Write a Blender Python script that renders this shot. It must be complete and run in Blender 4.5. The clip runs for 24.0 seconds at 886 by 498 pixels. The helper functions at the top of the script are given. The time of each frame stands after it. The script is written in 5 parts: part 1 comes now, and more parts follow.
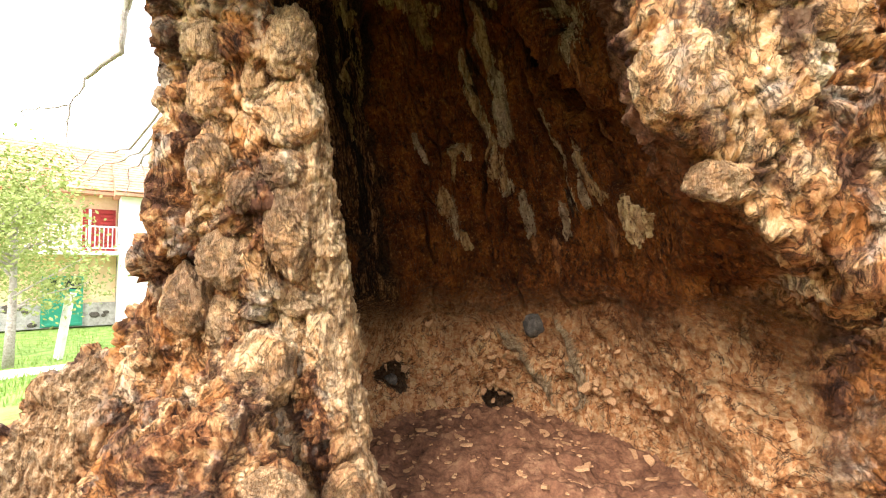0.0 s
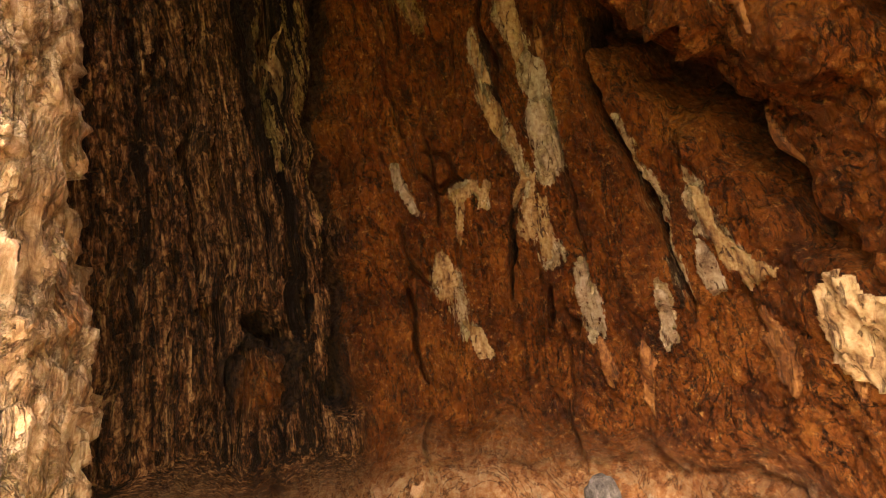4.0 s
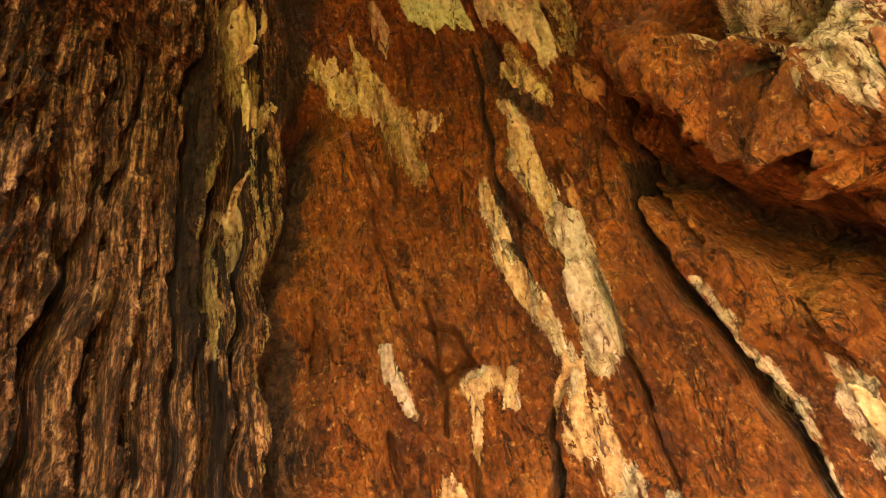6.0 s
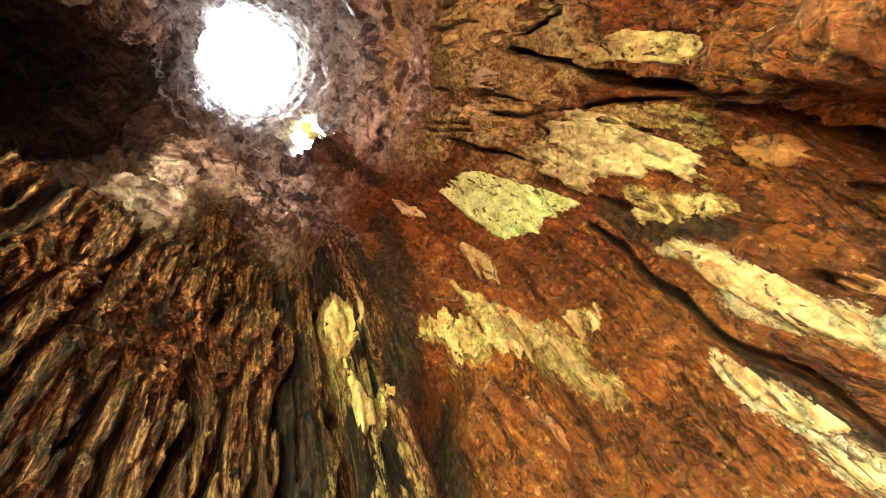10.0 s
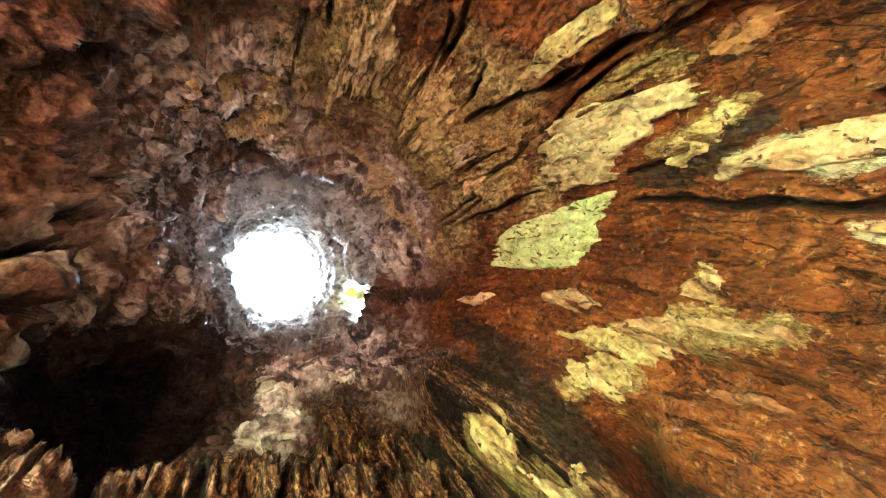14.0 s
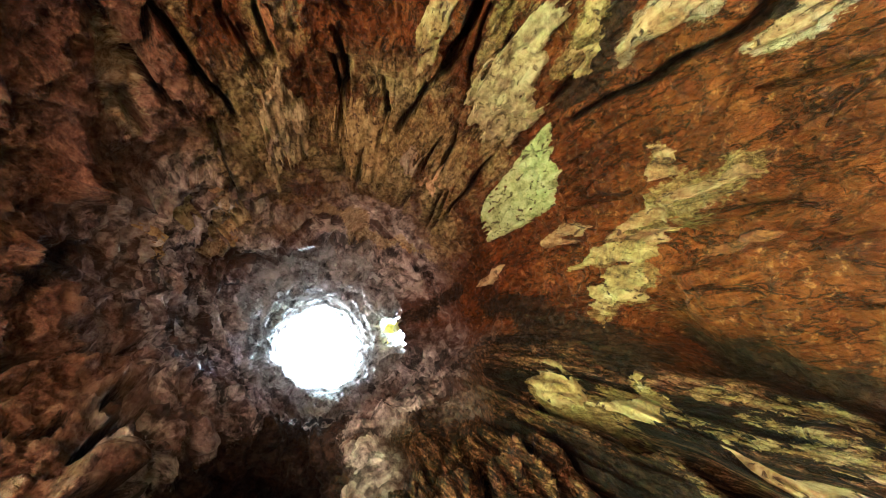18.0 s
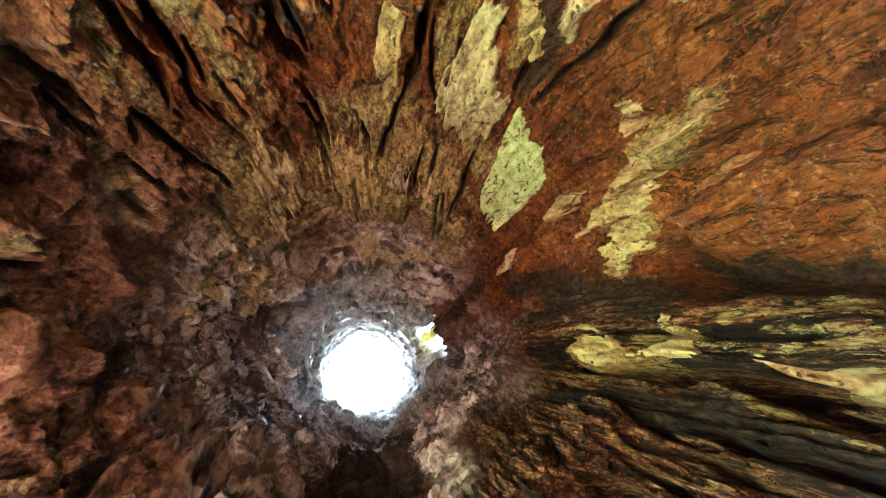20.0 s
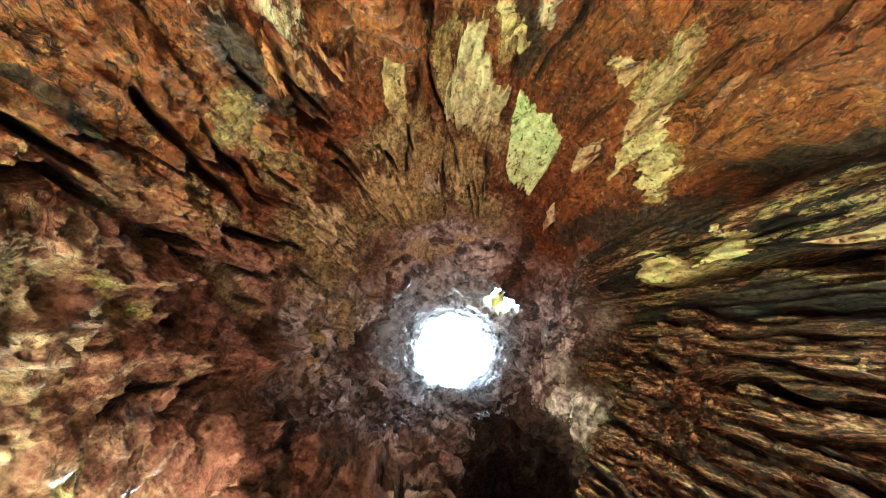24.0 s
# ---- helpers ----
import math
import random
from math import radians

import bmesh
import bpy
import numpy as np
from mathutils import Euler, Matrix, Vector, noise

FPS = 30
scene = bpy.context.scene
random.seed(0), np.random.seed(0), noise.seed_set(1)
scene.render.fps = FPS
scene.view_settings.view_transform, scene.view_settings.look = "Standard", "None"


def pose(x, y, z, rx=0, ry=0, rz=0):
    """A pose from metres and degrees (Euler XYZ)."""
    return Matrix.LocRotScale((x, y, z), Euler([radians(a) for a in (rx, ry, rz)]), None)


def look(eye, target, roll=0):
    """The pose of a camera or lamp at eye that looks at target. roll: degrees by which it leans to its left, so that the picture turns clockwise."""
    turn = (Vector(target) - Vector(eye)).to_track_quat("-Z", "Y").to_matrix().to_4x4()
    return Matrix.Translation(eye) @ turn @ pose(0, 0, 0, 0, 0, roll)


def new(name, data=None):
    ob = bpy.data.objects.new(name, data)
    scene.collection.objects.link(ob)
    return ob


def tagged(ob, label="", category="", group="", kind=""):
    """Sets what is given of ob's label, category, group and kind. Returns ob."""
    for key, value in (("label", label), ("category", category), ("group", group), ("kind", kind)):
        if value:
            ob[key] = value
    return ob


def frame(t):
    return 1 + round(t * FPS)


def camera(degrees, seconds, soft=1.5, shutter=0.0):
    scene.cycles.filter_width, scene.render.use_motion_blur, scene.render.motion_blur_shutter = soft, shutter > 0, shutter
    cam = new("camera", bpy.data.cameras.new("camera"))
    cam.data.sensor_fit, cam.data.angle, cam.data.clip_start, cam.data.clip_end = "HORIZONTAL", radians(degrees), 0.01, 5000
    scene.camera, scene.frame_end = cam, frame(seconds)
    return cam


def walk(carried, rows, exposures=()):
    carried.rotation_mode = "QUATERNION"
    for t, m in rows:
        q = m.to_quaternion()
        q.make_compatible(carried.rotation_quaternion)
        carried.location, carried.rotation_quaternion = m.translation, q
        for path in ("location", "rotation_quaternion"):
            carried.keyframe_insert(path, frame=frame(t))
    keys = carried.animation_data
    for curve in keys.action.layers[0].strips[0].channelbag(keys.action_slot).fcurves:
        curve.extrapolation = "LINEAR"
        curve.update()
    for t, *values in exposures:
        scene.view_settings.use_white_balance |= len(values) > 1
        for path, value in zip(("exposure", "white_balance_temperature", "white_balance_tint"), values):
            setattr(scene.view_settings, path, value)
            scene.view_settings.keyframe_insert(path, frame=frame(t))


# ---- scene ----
# ---------- camera ----------
cam = camera(88.4, 24.0, soft=1.1)
METRES, EYE, TILT, LEAN, TURN = 3.6, 1.45, 2.5, 0.0, 0.0
ROWS = [
    (0.0, 0.0, 0.0, 0.0, -0.0, -0.0, 0.0),
    (0.5, 0.0044, 0.0532, -0.0044, -0.03, -0.25, 0.07),
    (1.0, 0.0138, 0.1076, -0.0055, -0.06, -0.24, 0.15),
    (1.5, 0.0207, 0.1663, 0.0019, -0.13, -0.1, 0.19),
    (3.5, 0.0057, 0.3834, 0.0545, 0.13, 4.35, 0.01),
    (4.0, 0.0034, 0.4269, 0.065, 0.21, 7.55, 0.06),
    (4.5, 0.0046, 0.4766, 0.0788, 0.21, 11.57, 0.17),
    (5.0, 0.0047, 0.5188, 0.0982, 0.18, 16.32, 0.28),
    (5.5, -0.0005, 0.5535, 0.1159, 0.07, 22.19, 0.42),
    (6.0, -0.0088, 0.5807, 0.1324, -0.04, 27.88, 0.48),
    (6.5, -0.0142, 0.6151, 0.1435, 0.22, 33.97, 0.63),
    (7.0, -0.0188, 0.6456, 0.1512, 2.61, 39.0, 1.2),
    (7.5, -0.0275, 0.671, 0.1597, 5.69, 43.79, 1.77),
    (8.0, -0.0352, 0.6947, 0.1653, 9.07, 47.52, 2.48),
    (8.5, -0.0403, 0.711, 0.1794, 13.71, 51.67, 3.22),
    (9.0, -0.0403, 0.7164, 0.1917, 18.93, 55.77, 4.06),
    (9.5, -0.0388, 0.7126, 0.2038, 25.15, 60.21, 5.12),
    (10.0, -0.0395, 0.7095, 0.2093, 30.0, 63.32, 5.89),
    (10.5, -0.0422, 0.7088, 0.2116, 36.92, 67.26, 6.95),
    (11.0, -0.0454, 0.7101, 0.211, 41.91, 69.97, 7.59),
    (11.5, -0.0487, 0.7125, 0.21, 46.83, 72.3, 8.39),
    (13.5, -0.0468, 0.7091, 0.2096, 62.88, 78.94, 10.19),
    (14.0, -0.0467, 0.7049, 0.2089, 66.37, 80.08, 10.49),
    (14.5, -0.0427, 0.6976, 0.2076, 69.95, 81.04, 10.82),
    (15.0, -0.0366, 0.6943, 0.2046, 72.94, 81.7, 11.14),
    (15.5, -0.031, 0.6971, 0.199, 75.8, 82.26, 11.42),
    (16.0, -0.0318, 0.7078, 0.1967, 78.6, 82.63, 11.68),
    (16.5, -0.0367, 0.7175, 0.1943, 82.33, 83.28, 11.79),
    (17.0, -0.0398, 0.7242, 0.1912, 86.48, 83.93, 11.94),
    (17.5, -0.0392, 0.7289, 0.1873, 91.36, 84.88, 11.9),
    (19.5, -0.03, 0.7305, 0.1679, 109.41, 88.08, 11.32),
    (20.0, -0.0266, 0.727, 0.1593, 112.98, 88.69, 11.13),
    (20.5, -0.0192, 0.7189, 0.1478, 116.42, 89.26, 10.88),
    (21.0, -0.0113, 0.7131, 0.1373, 119.22, 89.73, 10.66),
    (21.5, -0.002, 0.7097, 0.1235, 121.87, 90.03, 10.54),
    (22.0, 0.0052, 0.7074, 0.1112, 124.29, 89.57, 10.44),
    (22.5, 0.0117, 0.7045, 0.1042, 127.17, 88.97, 10.19),
    (23.0, 0.0199, 0.7028, 0.1024, 129.84, 88.45, 9.95),
    (23.5, 0.0311, 0.7019, 0.1014, 132.67, 87.96, 9.57),
    (24.0, 0.0441, 0.7018, 0.103, 135.2, 87.47, 9.3),
]
EXPOSURES = [(0.0, 1.25, 6500, 13), (1.5, 1.25, 6600, 14), (3.5, 2.1, 7300, 18), (4.0, 2.9, 8100, 26), (5.0, 4.2, 8400, 28), (6.0, 4.7, 8100, 22), (7.0, 5.1, 7300, 13), (9.0, 5.75, 5900, 1), (11.0, 6.35, 4950, -7), (14.0, 6.15, 4700, -11), (17.0, 5.55, 4600, -14), (20.0, 5.65, 4500, -13), (24.0, 5.85, 4300, -13)]
walk(cam, [(t, pose(0, 0, EYE, TILT, LEAN, TURN) @ pose(METRES * x, METRES * y, METRES * z, 90 + pitch, roll, yaw)) for t, x, y, z, yaw, pitch, roll in ROWS], EXPOSURES)

# ---------- world and sun ----------
SUN_EL, SUN_ROT = 41.0, 211.0      # an overcast spring sky, brightest in front of the hollow
world = bpy.data.worlds.new("sky")
scene.world = world
world.use_nodes = True
wn = world.node_tree.nodes
sky = wn.new("ShaderNodeTexSky")
sky.sky_type, sky.sun_disc = "NISHITA", False
sky.sun_elevation, sky.sun_rotation = radians(SUN_EL), radians(SUN_ROT)
sky.air_density, sky.dust_density, sky.ozone_density = 1.0, 4.0, 0.6
haze = wn.new("ShaderNodeMixRGB")
haze.inputs[0].default_value = 0.80
world.node_tree.links.new(sky.outputs[0], haze.inputs[1])
# cloud cover: three times as bright overhead as at the horizon
way_, height_, cloud = wn.new("ShaderNodeTexCoord"), wn.new("ShaderNodeSeparateXYZ"), wn.new("ShaderNodeValToRGB")
world.node_tree.links.new(way_.outputs["Generated"], height_.inputs[0])
world.node_tree.links.new(height_.outputs["Z"], cloud.inputs[0])
cloud.color_ramp.elements[0].position, cloud.color_ramp.elements[0].color = 0.0, (0.22, 0.225, 0.235, 1)
cloud.color_ramp.elements[1].position, cloud.color_ramp.elements[1].color = 1.0, (0.97, 0.98, 1.0, 1)
lift = wn.new("ShaderNodeMixRGB")
lift.blend_type = "MULTIPLY"
lift.inputs[0].default_value, lift.inputs[2].default_value = 1.0, (24, 24, 24, 1)
world.node_tree.links.new(cloud.outputs[0], lift.inputs[1])
world.node_tree.links.new(lift.outputs[0], haze.inputs[2])
world.node_tree.links.new(haze.outputs[0], wn["Background"].inputs[0])
wn["Background"].inputs[1].default_value = 0.15
sun = new("sun", bpy.data.lights.new("sun", "SUN"))
sun.data.energy, sun.data.angle, sun.data.color = 2.3, radians(30), (1.0, 0.95, 0.88)
sun.matrix_world = look((0, 0, 20), Vector((0, 0, 20)) - Vector((math.sin(radians(SUN_ROT)) * math.cos(radians(SUN_EL)), math.cos(radians(SUN_ROT)) * math.cos(radians(SUN_EL)), math.sin(radians(SUN_EL)))))


# ---------- noise on arrays ----------
_rng = np.random.RandomState(7)
_perm = np.concatenate([_rng.permutation(256)] * 3).astype(np.int32)
_grad = _rng.normal(size=(256, 3)).astype(np.float32)
_grad /= np.linalg.norm(_grad, axis=1)[:, None]


def perlin(p):
    """Gradient noise, about -1 to 1, at an (n, 3) array."""
    p = np.asarray(p, np.float32)
    c = np.floor(p).astype(np.int32)
    f = p - c
    c &= 255
    w = f * f * f * (f * (f * 6 - 15) + 10)
    out = np.zeros(len(p), np.float32)
    for i in (0, 1):
        a = _perm[c[:, 0] + i]
        wx = w[:, 0] if i else 1 - w[:, 0]
        for j in (0, 1):
            b = _perm[a + c[:, 1] + j]
            wy = w[:, 1] if j else 1 - w[:, 1]
            for k in (0, 1):
                g = _grad[_perm[b + c[:, 2] + k]]
                wz = w[:, 2] if k else 1 - w[:, 2]
                out += wx * wy * wz * (g[:, 0] * (f[:, 0] - i) + g[:, 1] * (f[:, 1] - j) + g[:, 2] * (f[:, 2] - k))
    return out * 1.6


def fractal(p, octaves=3, gain=0.5):
    out, amp = 0, 1.0
    for o in range(octaves):
        out = out + amp * perlin(np.asarray(p) * 2 ** o + 17.3 * o)
        amp *= gain
    return out


def lumps(p):
    """Rounded cells: distance to the nearest of jittered points, 0 at the middle of a lump, and the cell's own random number."""
    p = np.asarray(p, np.float32)
    c = np.floor(p).astype(np.int32)
    f = p - c
    best, pick = np.full(len(p), 9.0, np.float32), np.zeros(len(p), np.float32)
    c -= f < 0.5
    f = p - c
    for i in (0, 1):
        hi = _perm[(c[:, 0] + i) & 255]
        for j in (0, 1):
            hj = _perm[hi + ((c[:, 1] + j) & 255)]
            for k in (0, 1):
                h = _perm[hj + ((c[:, 2] + k) & 255)]
                g = _grad[h]
                d = (i + 0.5 + 0.36 * g[:, 0] - f[:, 0]) ** 2 + (j + 0.5 + 0.36 * g[:, 1] - f[:, 1]) ** 2 + (k + 0.5 + 0.36 * g[:, 2] - f[:, 2]) ** 2
                near = d < best
                best = np.where(near, d, best)
                pick = np.where(near, h / 255.0, pick)
    return np.sqrt(best), pick


def smooth(a, b, x):
    t = np.clip((x - a) / (b - a), 0, 1)
    return t * t * (3 - 2 * t)


def smin(a, b, k):
    h = np.clip(0.5 + 0.5 * (b - a) / k, 0, 1)
    return b + (a - b) * h - k * h * (1 - h)


def smax(a, b, k):
    return -smin(-a, -b, k)


def capsule(X, Y, Z, a, b, ra, rb):
    """Distance to a tapered capsule from a to b."""
    a, b = np.array(a, np.float32), np.array(b, np.float32)
    ab = b - a
    t = np.clip(((X - a[0]) * ab[0] + (Y - a[1]) * ab[1] + (Z - a[2]) * ab[2]) / float(ab @ ab), 0, 1)
    return np.sqrt((X - a[0] - t * ab[0]) ** 2 + (Y - a[1] - t * ab[1]) ** 2 + (Z - a[2] - t * ab[2]) ** 2) - (ra + (rb - ra) * t)


def ball(X, Y, Z, c, r, s=(1, 1, 1)):
    return (np.sqrt(((X - c[0]) / s[0]) ** 2 + ((Y - c[1]) / s[1]) ** 2 + ((Z - c[2]) / s[2]) ** 2) - r) * min(s)


# ---------- the hollow trunk as a solid ----------
# height, middle of the hollow, half widths; the chimney leans away above 4.5 m
LEVEL = np.array([-0.3, 0.3, 1.0, 2.0, 3.0, 3.7, 4.2, 4.9, 5.3, 6.3, 7.6])
MID_X = np.array([0.35, 0.35, 0.22, 0.12, -0.10, -0.20, -0.32, -0.74, -0.90, -1.28, -1.68])
MID_Y = np.array([2.70, 2.70, 2.65, 2.60, 2.50, 2.42, 2.40, 2.30, 2.22, 2.03, 1.86])
HALF_X = np.array([1.30, 1.30, 1.15, 1.02, 0.87, 0.82, 0.76, 0.70, 0.64, 0.48, 0.40])
HALF_Y = np.array([1.45, 1.45, 1.35, 1.18, 1.08, 0.98, 0.87, 0.72, 0.64, 0.48, 0.40])
# outside: half width added to the hollow's
THICK = np.array([1.30, 0.95, 0.62, 0.46, 0.42, 0.42, 0.42, 0.40, 0.36, 0.28, 0.20])


def level(z, table):
    """A smooth curve through a table over LEVEL."""
    fine = np.linspace(LEVEL[0], LEVEL[-1], 160)
    v = np.interp(fine, LEVEL, table)
    k = np.hanning(13)
    v = np.convolve(np.pad(v, 6, mode="edge"), k / k.sum(), mode="valid")
    return np.interp(z, fine, v)


VOX = 0.026
gx = np.arange(-3.4, 3.3, VOX, dtype=np.float32)
gy = np.arange(0.3, 5.4, VOX, dtype=np.float32)
gz = np.arange(-0.35, 7.7, VOX, dtype=np.float32)
X, Y, Z = gx[:, None, None], gy[None, :, None], gz[None, None, :]
cx, cy, rx, ry, th = [level(gz, t).astype(np.float32)[None, None, :] for t in (MID_X, MID_Y, HALF_X, HALF_Y, THICK)]
ring = 1 - 0.13 * smooth(4.98, 5.04, gz) - 0.04 * smooth(5.50, 5.56, gz) + 0.05 * np.exp(-((gz - 4.86) / 0.06) ** 2)      # ledges narrow the chimney
rx, ry = rx * ring.astype(np.float32)[None, None, :], ry * ring.astype(np.float32)[None, None, :]
U, V = X - cx, Y - cy
inner = (np.sqrt((U / rx) ** 2 + (V / ry) ** 2) - 1) * np.minimum(rx, ry)
inner = smax(inner, 0.06 + 0.10 * (Y - 2.6) - Z, 0.25)            # soil floor of the hollow
ang = np.arctan2(V, U)
flare = np.exp(-np.maximum(Z, 0) / 0.55)
outer = (np.sqrt((U / (rx + th)) ** 2 + (V / (ry + th)) ** 2) - 1) * (np.minimum(rx, ry) + th)
outer = outer - 0.28 * flare * np.cos(5 * ang + 0.6)
outer = smin(outer, capsule(X, Y, Z, (-1.0, 2.40, 1.15), (-2.8, 2.4, 0.0), 0.40, 0.28), 0.30)
outer = smin(outer, ball(X, Y, Z, (-1.65, 1.75, 4.5), 0.75), 0.3)
outer = smin(outer, ball(X, Y, Z, (-1.48, 1.88, 3.70), 0.75), 0.3)
del flare, ang
# the front is broken away: a flat face beside the opening, farther forward higher up
front = np.interp(gx, [-3.0, -1.2, -0.4, 0.2, 0.5, 1.6, 3.0], [2.4, 2.15, 1.87, 1.70, 1.45, 1.50, 1.9]).astype(np.float32)[:, None, None]
front = front + (0.18 * (1 - smooth(1.2, 1.7, Z)) - 0.85 * smooth(2.3, 3.4, Z)).astype(np.float32)
outer = smax(outer, front - Y, 0.15)
# roots spreading forward, and the overhanging burl at the head of the opening
outer = smin(outer, capsule(X, Y, Z, (-0.85, 2.15, 0.55), (-1.35, 1.0, -0.05), 0.42, 0.30), 0.25)
outer = smin(outer, capsule(X, Y, Z, (-0.50, 2.10, 0.45), (-0.62, 1.45, -0.1), 0.26, 0.20), 0.20)
outer = smin(outer, capsule(X, Y, Z, (1.75, 2.9, 0.55), (2.7, 1.5, 0.05), 0.50, 0.35), 0.30)
outer = smin(outer, ball(X, Y, Z, (2.25, 2.75, 0.70), 0.75), 0.30)
outer = smin(outer, ball(X, Y, Z, (1.30, 1.85, 2.15), 0.55, (1, 0.85, 0.9)), 0.25)
outer = smin(outer, ball(X, Y, Z, (0.82, 1.68, 1.95), 0.22), 0.15)
outer = smin(outer, ball(X, Y, Z, (1.55, 1.85, 1.55), 0.36), 0.15)
solid = smax(outer, -inner, 0.05)
# the post left of the opening
post = capsule(X, Y, Z, (-0.80, 2.18, 0.0), (-1.05, 1.92, 2.55), 0.40, 0.27)
post = smin(post, capsule(X, Y, Z, (-0.58, 2.11, 0.0), (-0.83, 2.02, 2.4), 0.335, 0.235), 0.10)
solid = smin(solid, smax(post, front - Y, 0.1), 0.10)
# the opening: its left edge leans out, its right edge steps back under the burl
left = np.interp(gz, [0.0, 0.8, 1.7, 2.6, 3.2, 3.7], [-0.26, -0.27, -0.38, -0.55, -0.60, -0.40]).astype(np.float32)[None, None, :]
right = np.interp(gz, [0.0, 0.9, 1.2, 1.45, 1.72, 1.95, 2.4, 3.0, 3.4, 3.7], [3.2, 3.0, 2.0, 1.30, 0.92, 0.66, 0.52, 0.40, 0.20, 0.0]).astype(np.float32)[None, None, :]
back = 2.45 - 0.55 * np.maximum(X - 1.4, 0)
door = smax(np.maximum(left - X, X - right) * 0.9, Y - back, 0.1)
door = smax(door, Z - 3.62, 0.2)
door = smax(door, 0.02 + 0.35 * smooth(1.3, 2.6, X) - Z, 0.15)
solid = smax(solid, -door, 0.07)
solid = smin(solid, ball(X, Y, Z, (0.64, 1.62, 2.66), 0.10), 0.10)
# side hollow of a lost limb, and the small gap beside the chimney
solid = smax(solid, -capsule(X, Y, Z, (-0.86, 2.17, 3.56), (-1.40, 1.88, 3.98), 0.39, 0.37), 0.06)
solid = smax(solid, -capsule(X, Y, Z, (-1.40, 1.88, 3.95), (-1.75, 1.68, 4.70), 0.34, 0.32), 0.06)
solid = smax(solid, -capsule(X, Y, Z, (-0.92, 2.22, 3.86), (-1.38, 1.98, 4.20), 0.29, 0.34), 0.06)
for shift in (0.12, -0.12):
    solid = smax(solid, -capsule(X, Y, Z, (-1.02 + 0.87 * shift, 2.75 - 0.5 * shift, 5.3), (-1.74 + 0.87 * shift, 3.07 - 0.5 * shift, 7.7), 0.18, 0.25), 0.04)
solid = smax(solid, Z - 6.62 - 0.16 * np.sin(3 * X) * np.cos(4 * Y), 0.05)
solid = smax(solid, -0.25 - Z, 0.02)
# crumbling shelf across the dark side
solid = smin(solid, capsule(X, Y, Z, (-1.06, 2.24, 3.10), (-0.93, 2.95, 3.34), 0.12, 0.13), 0.06)
# the great fold that sweeps down the bright side
solid = smin(solid, capsule(X, Y, Z, (0.62, 3.02, 3.40), (1.02, 2.55, 2.55), 0.10, 0.20), 0.10)
del door, inner, outer, post, front

# broad unevenness near the surface only
band = np.nonzero(np.abs(solid) < 0.15)
bp = np.stack([gx[band[0]], gy[band[1]], gz[band[2]]], 1)
bx, by, brx, bry, bth = [level(bp[:, 2], t) for t in (MID_X, MID_Y, HALF_X, HALF_Y, THICK)]
rad = np.sqrt(((bp[:, 0] - bx) / brx) ** 2 + ((bp[:, 1] - by) / bry) ** 2)
outside = smooth(1.0, 1.22, rad)
add = 0.055 * fractal(bp * np.array([1.6, 1.6, 0.9]), 2) * (1 - 0.3 * outside)
out_ = np.nonzero(outside > 0.02)[0]
d1, _ = lumps(bp[out_] * np.array([3.8, 3.8, 2.8]) + 0.35 * perlin(bp[out_] * 3)[:, None])
add[out_] += outside[out_] * 0.12 * (0.5 - np.sqrt(np.maximum(1 - (d1 / 0.85) ** 2, 0)))
solid[band] += add.astype(np.float32)
del bp, bx, by, brx, bry, bth, rad, outside, add, d1


def surface(f, origin, step):
    """Surface nets: quads on the zero level of f."""
    s = f < 0
    n = np.array(f.shape) - 1
    count = np.zeros(n, np.int8)
    corner = [(i, j, k) for i in (0, 1) for j in (0, 1) for k in (0, 1)]
    for i, j, k in corner:
        count += s[i:n[0] + i, j:n[1] + j, k:n[2] + k]
    cells = np.nonzero((count > 0) & (count < 8))
    index = np.full(n, -1, np.int32)
    index[cells] = np.arange(len(cells[0]))
    base = np.stack(cells, 1)
    val = {c: f[base[:, 0] + c[0], base[:, 1] + c[1], base[:, 2] + c[2]] for c in corner}
    total, hits = np.zeros((len(base), 3), np.float32), np.zeros(len(base), np.float32)
    for a in corner:
        for axis in range(3):
            if a[axis] == 0:
                b = tuple(1 if q == axis else a[q] for q in range(3))
                cross = (val[a] < 0) != (val[b] < 0)
                t = np.where(cross, val[a] / np.where(cross, val[a] - val[b], 1), 0)
                point = np.array(a, np.float32)[None, :] + t[:, None] * np.eye(3, dtype=np.float32)[axis]
                total += np.where(cross[:, None], point, 0)
                hits += cross
    verts = (base + total / hits[:, None]) * step + np.array(origin, np.float32)
    quads = []
    for axis in range(3):
        u, v = (axis + 1) % 3, (axis + 2) % 3
        lo = [slice(1, n[q]) for q in range(3)]
        lo[axis] = slice(0, n[axis])
        hi = list(lo)
        hi[axis] = slice(1, n[axis] + 1)
        a, b = s[tuple(lo)], s[tuple(hi)]
        e = np.stack(np.nonzero(a != b), 1)
        flip = a[e[:, 0], e[:, 1], e[:, 2]]
        e[:, u] += 1
        e[:, v] += 1
        du, dv = np.eye(3, dtype=int)[u], np.eye(3, dtype=int)[v]
        ids = [index[tuple((e + o).T)] for o in (-du - dv, -dv, 0 * du, -du)]
        q = np.stack(ids, 1)
        q[~flip] = q[~flip][:, ::-1]
        quads.append(q)
    return verts, np.concatenate(quads)


PINNED = []


